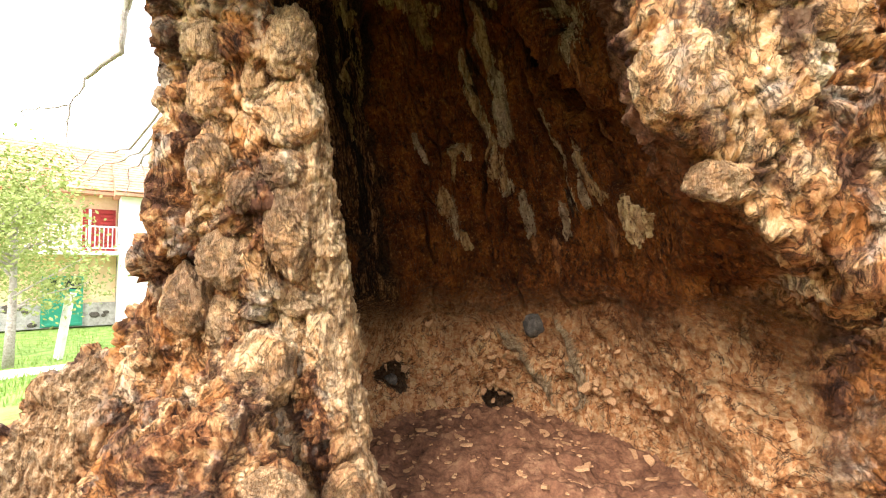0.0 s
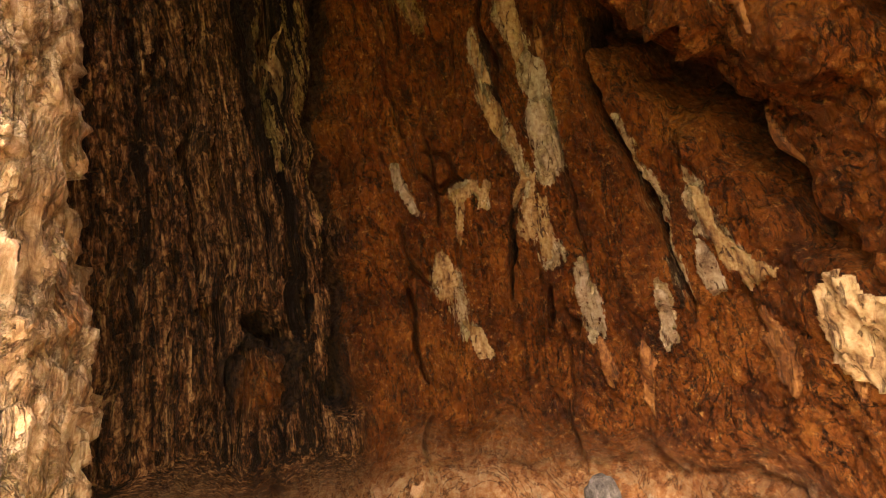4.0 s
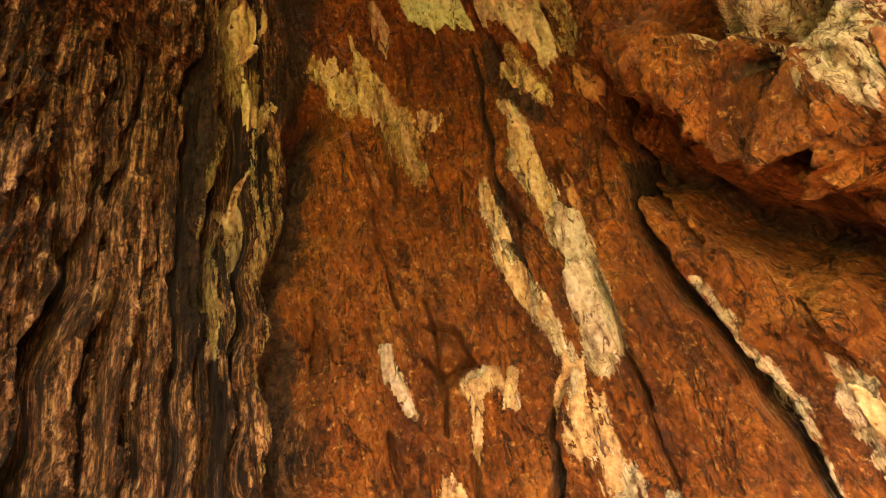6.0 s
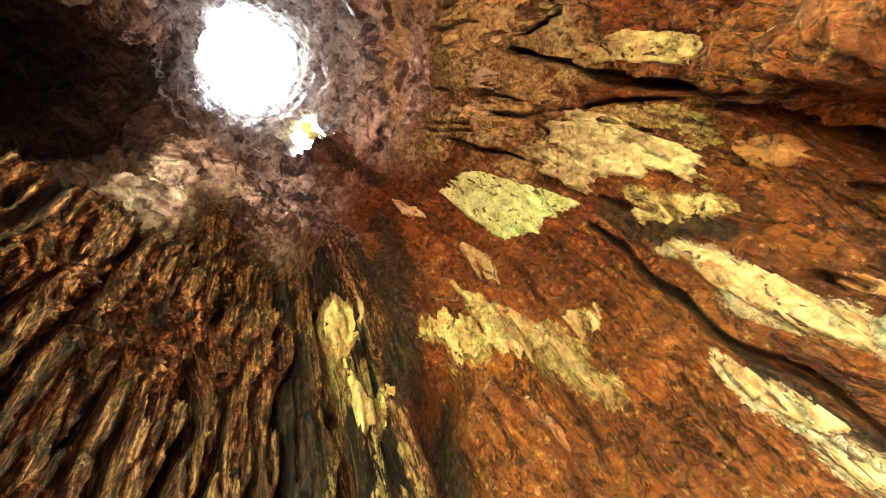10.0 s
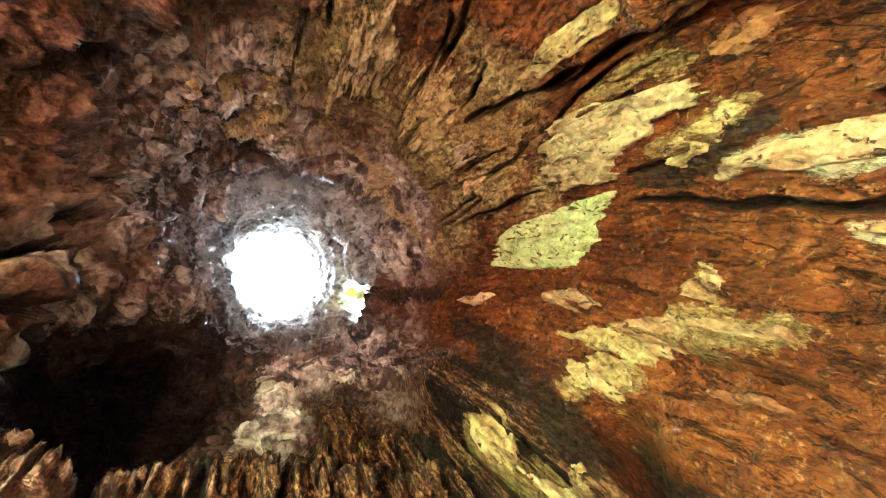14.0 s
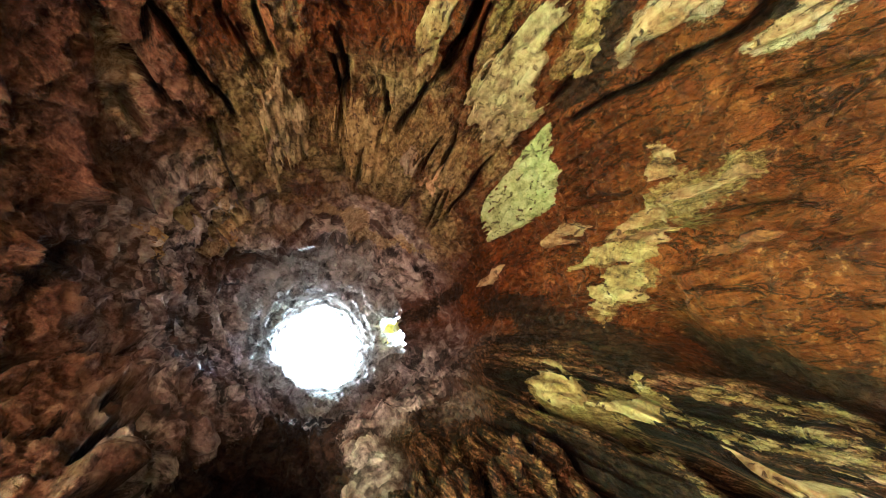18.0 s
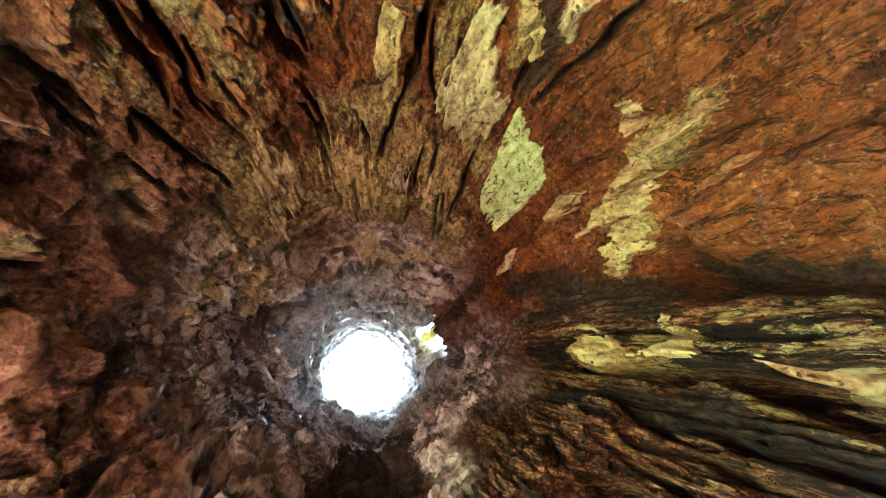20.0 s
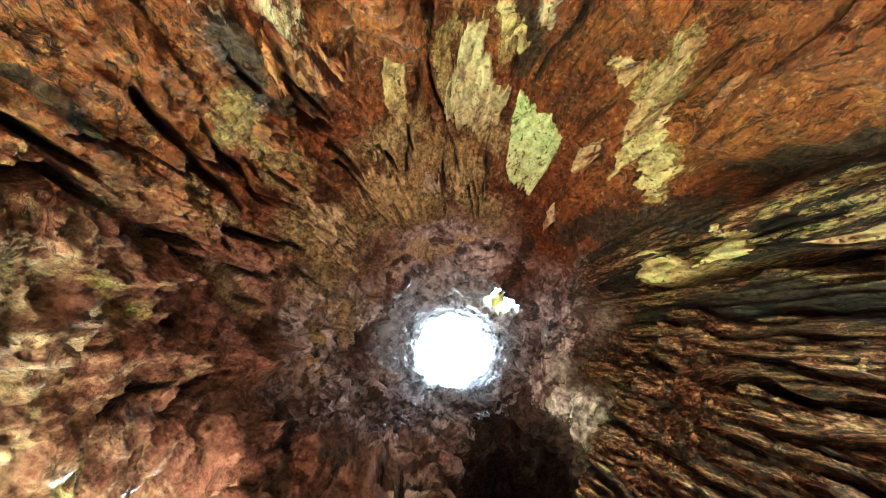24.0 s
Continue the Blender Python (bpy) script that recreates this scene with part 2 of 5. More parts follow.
def split_quads(verts, quads, rest):
    """Every quad into four; seams to the quads of rest are kept shut by pinning the new points on them."""
    edges = np.concatenate([quads[:, [i, (i + 1) % 4]] for i in range(4)])
    edges.sort(axis=1)
    key = edges[:, 0].astype(np.int64) * len(verts) + edges[:, 1]
    uniq, inv = np.unique(key, return_inverse=True)
    lo, hi = uniq // len(verts), uniq % len(verts)
    if len(rest):
        other = np.concatenate([rest[:, [i, (i + 1) % 4]] for i in range(4)])
        other.sort(axis=1)
        seam = np.nonzero(np.isin(uniq, other[:, 0].astype(np.int64) * len(verts) + other[:, 1]))[0]
        PINNED.append((seam + len(verts), lo[seam], hi[seam]))
    mid = (verts[lo] + verts[hi]) / 2
    face = verts[quads].mean(1)
    e = inv.reshape(4, -1) + len(verts)
    c = np.arange(len(quads)) + len(verts) + len(uniq)
    out = np.concatenate([np.stack([quads[:, i], e[i], c, e[(i + 3) % 4]], 1) for i in range(4)])
    return np.concatenate([verts, mid, face]), out


def normals(verts, quads):
    a = np.cross(verts[quads[:, 2]] - verts[quads[:, 0]], verts[quads[:, 3]] - verts[quads[:, 1]])
    out = np.stack([np.bincount(quads.ravel(), np.repeat(a[:, i], 4), len(verts)) for i in range(3)], 1)
    return out / (np.linalg.norm(out, axis=1)[:, None] + 1e-9)


wood_v, wood_f = surface(solid, (gx[0], gy[0], gz[0]), VOX)
del solid
LEAN_OF_GRAIN = 5.0


def zones(p):
    """For points: outside share, angle round the hollow, chimney share, and the grain's own coordinates."""
    mx, my, hx, hy = [level(p[:, 2], t) for t in (MID_X, MID_Y, HALF_X, HALF_Y)]
    u, v = p[:, 0] - mx, p[:, 1] - my
    r = np.sqrt((u / hx) ** 2 + (v / hy) ** 2)
    a = np.arctan2(v, u)
    lean = -np.radians(LEAN_OF_GRAIN) * (p[:, 2] - 2.5) * smooth(80, 125, np.degrees(a) % 360) * (1 - smooth(200, 240, np.degrees(a) % 360))
    grain = np.stack([(u * np.cos(lean) - v * np.sin(lean)) / hx, (u * np.sin(lean) + v * np.cos(lean)) / hy, p[:, 2]], 1)
    return r, a, grain


def evened(v, f, share):
    """Draws each point towards the middle of the quads round it."""
    ring, deg = v[f].mean(1), np.maximum(np.bincount(f.ravel(), minlength=len(v)), 1)
    nb = np.stack([np.bincount(f.ravel(), np.repeat(ring[:, i], 4), len(v)) for i in range(3)], 1)
    return (1 - share) * v + share * nb / deg[:, None]


# finest inside, middling on the front, coarse on the far side of the trunk
wood_v = evened(wood_v, wood_f, 0.5)
mid_ = wood_v[wood_f[:, 0]]
r0_, _, _ = zones(mid_)
far_ = ((r0_ > 1.22) & (mid_[:, 1] > 2.6)) | ((r0_ > 1.2) & (mid_[:, 2] > 3.6)) | (mid_[:, 2] < -0.1)
coarse, wood_f = wood_f[far_], wood_f[~far_]
wood_v, wood_f = split_quads(wood_v, wood_f, coarse)
wood_v = evened(wood_v, np.concatenate([wood_f, coarse]), 0.6)
mid_ = wood_v[wood_f[:, 0]]
r0_, _, _ = zones(mid_)
fine_ = (r0_ < 1.12) & (mid_[:, 2] < 4.6) & (mid_[:, 2] > 1.2) & (mid_[:, 1] > 1.9)
fine, wood_f = wood_f[fine_], np.concatenate([wood_f[~fine_], coarse])
wood_v, fine = split_quads(wood_v, fine, wood_f)
wood_f = np.concatenate([wood_f, fine])
wood_v = evened(wood_v, wood_f, 0.5)


# ---------- materials ----------
class Nodes:
    """Short hand for one material's node tree."""

    def __init__(self, name, rough=0.8, metal=0.0, spec=0.3):
        self.mat = bpy.data.materials.new(name)
        self.mat.use_nodes = True
        self.t = self.mat.node_tree
        self.p = self.t.nodes["Principled BSDF"]
        self.p.inputs["Roughness"].default_value = rough
        self.p.inputs["Metallic"].default_value = metal
        self.p.inputs["Specular IOR Level"].default_value = spec

    def set(self, socket, value):
        if isinstance(value, bpy.types.NodeSocket):
            self.t.links.new(value, socket)
        else:
            socket.default_value = value
        return self

    def coord(self, kind="Object"):
        return self.t.nodes.new("ShaderNodeTexCoord").outputs[kind]

    def attr(self, name, out="Fac"):
        n = self.t.nodes.new("ShaderNodeAttribute")
        n.attribute_name = name
        return n.outputs[out]

    def scaled(self, vec, s):
        n = self.t.nodes.new("ShaderNodeMapping")
        self.set(n.inputs[0], vec)
        n.inputs["Scale"].default_value = s if isinstance(s, tuple) else (s, s, s)
        return n.outputs[0]

    def noise(self, vec, scale, detail=4.0, rough=0.55, warp=0.0):
        n = self.t.nodes.new("ShaderNodeTexNoise")
        self.set(n.inputs["Vector"], vec)
        n.inputs["Scale"].default_value, n.inputs["Detail"].default_value = scale, detail
        n.inputs["Roughness"].default_value, n.inputs["Distortion"].default_value = rough, warp
        return n.outputs["Fac"]

    def lines(self, vec, scale, width, detail=4.0, warp=0.8):
        """1 along meandering cracks, 0 between them."""
        n = self.math("ABSOLUTE", self.math("SUBTRACT", self.noise(vec, scale, detail, 0.6, warp), 0.5))
        return self.ramp(n, (0.0, 1.0), (width, 0.0))

    def cells(self, vec, scale, feature="F1", out="Distance"):
        n = self.t.nodes.new("ShaderNodeTexVoronoi")
        n.feature = feature
        self.set(n.inputs["Vector"], vec)
        n.inputs["Scale"].default_value = scale
        return n.outputs[out]

    def ramp(self, fac, *stops):
        n = self.t.nodes.new("ShaderNodeValToRGB")
        self.set(n.inputs[0], fac)
        e = n.color_ramp.elements
        while len(e) < len(stops):
            e.new(0.5)
        for el, (pos, col) in zip(e, stops):
            el.position = pos
            el.color = (*col, 1) if isinstance(col, tuple) else (col, col, col, 1)
        return n.outputs[0]

    def mix(self, fac, a, b, mode="MIX"):
        n = self.t.nodes.new("ShaderNodeMixRGB")
        n.blend_type = mode
        for s, v in zip(n.inputs, (fac, a, b)):
            self.set(s, (*v, 1) if isinstance(v, tuple) and len(v) == 3 else v)
        return n.outputs[0]

    def math(self, op, a, b=0.0, clamp=False):
        n = self.t.nodes.new("ShaderNodeMath")
        n.operation, n.use_clamp = op, clamp
        self.set(n.inputs[0], a).set(n.inputs[1], b)
        return n.outputs[0]

    def bump(self, height, strength=0.6, distance=0.01, under=None):
        n = self.t.nodes.new("ShaderNodeBump")
        n.inputs["Strength"].default_value, n.inputs["Distance"].default_value = strength, distance
        self.set(n.inputs["Height"], height)
        if under is not None:
            self.set(n.inputs["Normal"], under)
        return n.outputs[0]

    def done(self, colour=None, normal=None, rough=None):
        if colour is not None:
            self.set(self.p.inputs["Base Color"], (*colour, 1) if isinstance(colour, tuple) else colour)
        if normal is not None:
            self.set(self.p.inputs["Normal"], normal)
        if rough is not None:
            self.set(self.p.inputs["Roughness"], rough)
        return self.mat


def trunk_material():
    m = Nodes("old_trunk_wood", 0.6, spec=0.14)
    obj, grain = m.coord(), m.attr("grain", "Vector")
    west, bark, tube = m.attr("west"), m.attr("bark"), m.attr("tube")
    streak = m.noise(m.scaled(grain, (8.0, 8.0, 2.6)), 1.0, 9, 0.68, 1.0)
    fine = m.noise(m.scaled(grain, (60.0, 60.0, 26.0)), 1.0, 6, 0.68, 0.8)
    blot = m.noise(obj, 2.6, 6, 0.65, 0.9)
    grit = m.noise(obj, 42.0, 6, 0.7)
    crumb = m.cells(m.scaled(obj, (1, 1, 0.55)), 30.0, "F1", "Color")
    split = m.lines(m.scaled(grain, (5.0, 5.0, 1.7)), 1.0, 0.012, 6, 1.2)
    split2 = m.lines(m.scaled(grain, (15.0, 15.0, 6.5)), 1.0, 0.020, 5, 1.0)
    scale_ = m.ramp(m.cells(m.mix(0.05, m.scaled(grain, (30.0, 30.0, 44.0)), m.scaled(obj, 60.0)), 1.0, "DISTANCE_TO_EDGE"), (0.0, 1.0), (0.09, 0.0))
    chip = m.math("MULTIPLY", m.cells(m.mix(0.06, m.scaled(obj, (16.0, 16.0, 34.0)), m.scaled(grain, 90.0)), 1.0, "F1", "Color"), 1.0)
    plates = m.math("ADD", m.math("MULTIPLY", chip, 0.22), 0.39)
    # red-brown rotten heartwood, crackled into small scales
    rust = m.ramp(m.mix(0.28, m.mix(0.5, streak, blot), plates), (0.36, (0.012, 0.003, 0.001)), (0.44, (0.066, 0.016, 0.002)), (0.53, (0.160, 0.044, 0.006)), (0.66, (0.33, 0.125, 0.024)))
    rust = m.mix(m.ramp(fine, (0.36, 0.85), (0.48, 0.0)), rust, (0.022, 0.006, 0.002))
    rust = m.mix(m.ramp(grit, (0.56, 0.0), (0.70, 0.60)), rust, (0.50, 0.25, 0.075))
    rust = m.mix(m.math("MULTIPLY", scale_, m.ramp(blot, (0.48, 0.0), (0.62, 0.35))), rust, (0.030, 0.008, 0.003))
    rust = m.mix(m.math("MULTIPLY", split, 0.95), rust, (0.008, 0.003, 0.001))
    rust = m.mix(m.math("MULTIPLY", split2, 0.7), rust, (0.014, 0.004, 0.002))
    # dark fibrous wood with pale strings
    strand = m.noise(m.scaled(grain, (36.0, 36.0, 3.0)), 1.0, 7, 0.68, 0.5)
    bead = m.noise(m.scaled(grain, (75.0, 75.0, 22.0)), 1.0, 5, 0.7, 0.6)
    furrow = m.lines(m.scaled(grain, (19.0, 19.0, 1.3)), 1.0, 0.026, 5, 0.4)
    fibre = m.ramp(m.mix(0.5, strand, bead), (0.40, (0.005, 0.002, 0.001)), (0.46, (0.036, 0.015, 0.005)), (0.52, (0.135, 0.055, 0.020)), (0.60, (0.38, 0.210, 0.090)))
    fibre = m.mix(m.ramp(grit, (0.38, 0.8), (0.50, 0.0)), fibre, (0.012, 0.005, 0.002))
    fibre = m.mix(m.math("MULTIPLY", furrow, 0.85), fibre, (0.006, 0.003, 0.001))
    seam = m.noise(m.scaled(grain, (9.0, 9.0, 0.55)), 1.0, 6, 0.66, 0.5)
    fibre = m.mix(m.ramp(seam, (0.43, 0.95), (0.485, 0.0)), fibre, (0.007, 0.003, 0.001))
    # grey-brown weathered wood of the chimney, in thin layers
    layer = m.noise(m.scaled(obj, (6.0, 6.0, 15.0)), 1.0, 6, 0.62, 0.9)
    soot = m.ramp(m.mix(0.22, m.mix(0.45, layer, plates), grit), (0.41, (0.010, 0.007, 0.008)), (0.455, (0.13, 0.095, 0.093)), (0.515, (0.42, 0.33, 0.31)), (0.59, (0.76, 0.67, 0.61)))
    soot = m.mix(m.ramp(m.noise(m.scaled(obj, (1, 1, 1.7)), 3.6, 6, 0.62, 1.3), (0.42, 0.9), (0.49, 0.0)), soot, (0.020, 0.014, 0.015))
    soot = m.mix(m.ramp(m.noise(m.scaled(obj, (1, 1, 1.4)), 2.6, 5, 0.6, 0.8), (0.44, 0.55), (0.54, 0.0)), soot, (0.10, 0.042, 0.022))
    # paler grey above the ledge: skylight on the upper chimney, put into the colour
    soot = m.mix(m.attr("skylit_pale"), soot, m.ramp(m.mix(0.25, m.mix(0.4, layer, plates), grit), (0.40, (0.05, 0.036, 0.034)), (0.47, (0.22, 0.175, 0.155)), (0.57, (0.52, 0.46, 0.42))))
    col = m.mix(west, rust, fibre)
    crumbs = m.ramp(m.mix(0.45, grit, m.mix(0.5, crumb, streak)), (0.32, (0.16, 0.050, 0.017)), (0.46, (0.56, 0.255, 0.100)), (0.62, (0.78, 0.52, 0.28)))
    crumbs = m.mix(m.math("MULTIPLY", m.lines(obj, 4.0, 0.020, 6, 1.5), 0.9), crumbs, (0.030, 0.012, 0.006))
    col = m.mix(m.math("MULTIPLY", m.attr("low"), 0.85), col, crumbs)
    col = m.mix(m.math("MULTIPLY", m.attr("south"), 0.8), col, m.ramp(m.mix(0.35, m.mix(0.45, blot, plates), grit), (0.40, (0.014, 0.006, 0.005)), (0.46, (0.105, 0.046, 0.028)), (0.57, (0.34, 0.195, 0.122))))
    col = m.mix(tube, col, soot)
    green = m.ramp(m.mix(0.55, m.mix(0.5, streak, blot), grit), (0.41, (0.020, 0.011, 0.004)), (0.48, (0.17, 0.115, 0.040)), (0.60, (0.44, 0.345, 0.150)))
    green = m.mix(m.math("MULTIPLY", split, 0.9), green, (0.015, 0.010, 0.004))
    col = m.mix(m.math("MULTIPLY", m.attr("moss"), m.ramp(blot, (0.42, 0.15), (0.52, 0.95))), col, green)
    # bleached streaks, yellow crusts, and crevice shade painted black, ragged along the grain
    mark = m.t.nodes.new("ShaderNodeSeparateXYZ")
    m.set(mark.inputs[0], m.attr("stain_and_shade", "Vector"))
    edge = m.math("MULTIPLY", m.math("SUBTRACT", m.mix(0.5, m.noise(m.scaled(grain, (26.0, 26.0, 5.0)), 1.0, 6, 0.7, 0.6), bead), 0.5), 2.6)
    wood = m.ramp(m.mix(0.4, strand, grit), (0.36, (0.10, 0.048, 0.018)), (0.46, (0.28, 0.188, 0.100)), (0.62, (0.49, 0.385, 0.25)))
    wood = m.mix(m.math("MULTIPLY", split2, 0.8), wood, (0.035, 0.014, 0.005))
    gilt = m.ramp(m.mix(0.5, grit, bead), (0.38, (0.070, 0.034, 0.010)), (0.48, (0.21, 0.125, 0.039)), (0.62, (0.41, 0.285, 0.112)))
    gilt = m.mix(m.math("MULTIPLY", m.mix(0.5, split2, scale_, "LIGHTEN"), 0.75), gilt, (0.035, 0.018, 0.005))
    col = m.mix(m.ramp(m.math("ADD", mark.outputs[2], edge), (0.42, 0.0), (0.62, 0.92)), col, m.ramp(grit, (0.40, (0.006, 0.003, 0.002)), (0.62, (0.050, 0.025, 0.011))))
    col = m.mix(m.ramp(m.math("ADD", mark.outputs[1], edge), (0.46, 0.0), (0.56, 0.92)), col, gilt)
    col = m.mix(m.ramp(m.math("ADD", mark.outputs[0], edge), (0.46, 0.0), (0.54, 0.95)), col, wood)
    # weathered outside: tan, grey and orange fibres with dark gaps
    grit2 = m.noise(m.scaled(obj, (1, 1, 0.7)), 24.0, 7, 0.70, 0.5)
    lump = m.mix(0.30, m.noise(m.scaled(obj, (1, 1, 0.6)), 3.6, 10, 0.68, 0.8), grit2)
    crust = m.ramp(lump, (0.385, (0.036, 0.012, 0.005)), (0.45, (0.23, 0.088, 0.031)), (0.52, (0.49, 0.27, 0.118)), (0.61, (0.80, 0.60, 0.37)))
    crust = m.mix(m.ramp(m.noise(obj, 2.3, 4, 0.6, 0.5), (0.52, 0.0), (0.64, 0.6)), crust, (0.44, 0.16, 0.035))
    crust = m.mix(m.ramp(m.noise(m.scaled(obj, 1.0), 3.4, 5, 0.65), (0.55, 0.0), (0.66, 0.55)), crust, (0.50, 0.46, 0.38))
    crust = m.mix(m.ramp(m.noise(m.scaled(obj, 1.1), 4.4, 5, 0.7, 0.4), (0.40, 0.85), (0.50, 0.0)), crust, (0.075, 0.034, 0.022))
    gap = m.mix(0.5, m.lines(m.scaled(obj, (1, 1, 0.7)), 6.0, 0.030, 6, 1.6), m.lines(m.scaled(obj, (1, 1, 0.6)), 15.0, 0.022, 4, 0.8), "LIGHTEN")
    crust = m.mix(m.math("MULTIPLY", gap, 0.6), crust, (0.014, 0.005, 0.002))
    bare = m.ramp(m.mix(0.5, strand, fine), (0.38, (0.09, 0.045, 0.020)), (0.47, (0.33, 0.195, 0.092)), (0.59, (0.66, 0.48, 0.29)))
    bare = m.mix(m.math("MULTIPLY", furrow, 0.7), bare, (0.05, 0.024, 0.011))
    crust = m.mix(m.math("MULTIPLY", m.attr("pale"), 0.75), crust, bare)
    col = m.mix(bark, col, crust)
    n = m.bump(m.mix(bark, m.mix(tube, m.mix(0.5, streak, fine), m.mix(0.4, layer, plates)), m.mix(0.3, blot, lump)), 1.0, 0.036)
    n = m.bump(m.mix(bark, m.mix(0.45, grit, plates), grit2), 0.9, 0.020, n)
    n = m.bump(m.math("SUBTRACT", 1.0, m.mix(bark, m.mix(west, split, furrow), gap)), 0.9, 0.020, n)
    gloss = m.ramp(m.mix(0.5, grit, fine), (0.36, 0.82), (0.60, 0.52))
    gloss = m.mix(m.math("MULTIPLY", west, 0.8), gloss, (0.9, 0.9, 0.9))
    return m.done(col, n, m.mix(tube, gloss, (0.6, 0.6, 0.6)))


def simple(name, colours, scale=12.0, rough=0.8, bump=0.3, dist=0.006, stretch=(1, 1, 1), spec=0.3):
    """Mottled material: a ramp of colours over noise of a real size, with fine relief."""
    m = Nodes(name, rough, spec=spec)
    v = m.scaled(m.coord(), stretch)
    a, b = m.noise(v, scale, 5, 0.6, 0.4), m.noise(v, scale * 6, 4, 0.6)
    f = m.mix(0.35, a, b)
    k = len(colours) - 1
    col = m.ramp(f, *[(0.34 + 0.32 * i / max(k, 1), c) for i, c in enumerate(colours)])
    return m.done(col, m.bump(f, bump, dist))


TRUNK = trunk_material()
SOIL = simple("red_brown_soil", [(0.07, 0.028, 0.014), (0.17, 0.075, 0.038), (0.30, 0.16, 0.085)], 9, 0.95, 0.8, 0.02)


# ---------- building helpers ----------
def grid_mesh(name, verts, quads, material, smooth_faces=True):
    me = bpy.data.meshes.new(name)
    me.vertices.add(len(verts))
    me.vertices.foreach_set("co", np.asarray(verts, np.float32).ravel())
    me.loops.add(quads.size)
    me.loops.foreach_set("vertex_index", np.asarray(quads, np.int32).ravel())
    me.polygons.add(len(quads))
    me.polygons.foreach_set("loop_start", np.arange(0, quads.size, 4, dtype=np.int32))
    me.polygons.foreach_set("use_smooth", np.full(len(quads), smooth_faces))
    me.materials.append(material)
    me.update(calc_edges=True)
    return me


def thing(name, label, category, group="", kind="", at=(0, 0, 0), rz=0):
    ob = new(name)
    ob.matrix_world = pose(*at, 0, 0, rz)
    ob.empty_display_size = 0.1
    return tagged(ob, label, category, group, kind)


def part(name, bm, material, parent, label=""):
    """Links a bmesh, given in the parent's own space, as one mesh object under it."""
    me = bpy.data.meshes.new(name)
    bm.to_mesh(me)
    bm.free()
    me.materials.append(material)
    ob = new(name, me)
    ob.parent = parent
    return tagged(ob, label)


def box(size, at=(0, 0, 0), bevel=0.0, rz=0, rx=0, ry=0):
    bm = bmesh.new()
    bmesh.ops.create_cube(bm, size=1)
    bmesh.ops.scale(bm, vec=size, verts=bm.verts)
    if bevel:
        bmesh.ops.bevel(bm, geom=bm.edges[:], offset=bevel, segments=2, affect="EDGES", profile=0.6)
    bmesh.ops.transform(bm, matrix=pose(*at, rx, ry, rz), verts=bm.verts)
    return bm


def join(*bms):
    out = bmesh.new()
    me = bpy.data.meshes.new("joint")
    for b in bms:
        b.to_mesh(me)
        out.from_mesh(me)
        b.free()
    bpy.data.meshes.remove(me)
    return out


# ---------- fine relief of the trunk and its parts ----------
wn_ = normals(wood_v, wood_f)
r_, a_, grain_ = zones(wood_v)
turn_ = np.degrees(a_) % 360
toward = (wn_[:, 0] * np.cos(a_) + wn_[:, 1] * np.sin(a_))           # 1: faces away from the middle
zz = wood_v[:, 2]
wob = perlin(wood_v * 2.5)
m_bark = np.clip(smooth(1.14, 1.34, r_) + smooth(0.0, 0.5, toward) * smooth(1.0, 1.12, r_) + (wood_v[:, 1] < 2.0 - 0.9 * smooth(2.4, 3.2, zz)) * smooth(-0.2, 0.1, toward), 0, 1)
m_bark *= 1 - smooth(4.9, 5.4, zz) * (1 - smooth(1.2, 1.4, r_))
m_bark *= 1 - smooth(0.9, 1.25, wood_v[:, 0]) * (1 - smooth(1.15, 1.5, zz)) * smooth(2.05, 2.3, wood_v[:, 1] + 0.2 * wob)
m_post = (1 - smooth(2.28, 2.48, wood_v[:, 1] + 0.1 * wob)) * (1 - smooth(-0.15, 0.0, wood_v[:, 0])) * (1 - smooth(2.6, 3.0, zz))
m_bark = np.maximum(m_bark, m_post)
m_pale = smooth(-0.66, -0.50, wood_v[:, 0] + 0.10 * wob + 0.12 * (zz - 1.6)) * m_post * (1 - smooth(-0.1, 0.2, wood_v[:, 0])) * smooth(0.2, 0.6, zz)
m_pale = np.maximum(m_pale, m_bark * (1 - smooth(0.0, 0.14, capsule(*wood_v.T, (-1.85, 2.15, 1.0), (-2.2, 2.3, 0.3), 0.16, 0.22) + 0.06 * wob)))      # bleached root
m_low = (1 - smooth(0.70, 1.35, zz + 0.2 * wob)) * (1 - m_bark)
m_west = smooth(115, 121, turn_ + 4 * wob) * (1 - smooth(205, 235, turn_)) * (1 - 0.6 * smooth(1.3, 0.8, zz))
m_west *= 1 - np.exp(-(((turn_ - 141) * 0.0166) ** 2 + (zz - 1.54) ** 2) / 0.0081)
m_south = smooth(188, 205, turn_ + 6 * wob) * (1 - smooth(325, 345, turn_ + 6 * wob)) * smooth(1.6, 2.2, zz)
north_ = smooth(-40, -10, (turn_ + 180) % 360 - 180) * (1 - smooth(95, 125, (turn_ + 180) % 360 - 180))
m_tube = smooth(4.15, 4.65, zz + 0.30 * wob - 0.42 * north_ + 0.30 * m_south + 0.45 * smooth(125, 150, turn_) * (1 - smooth(225, 245, turn_)) + 0.25 * smooth(172, 192, turn_) * (1 - smooth(230, 250, turn_)))
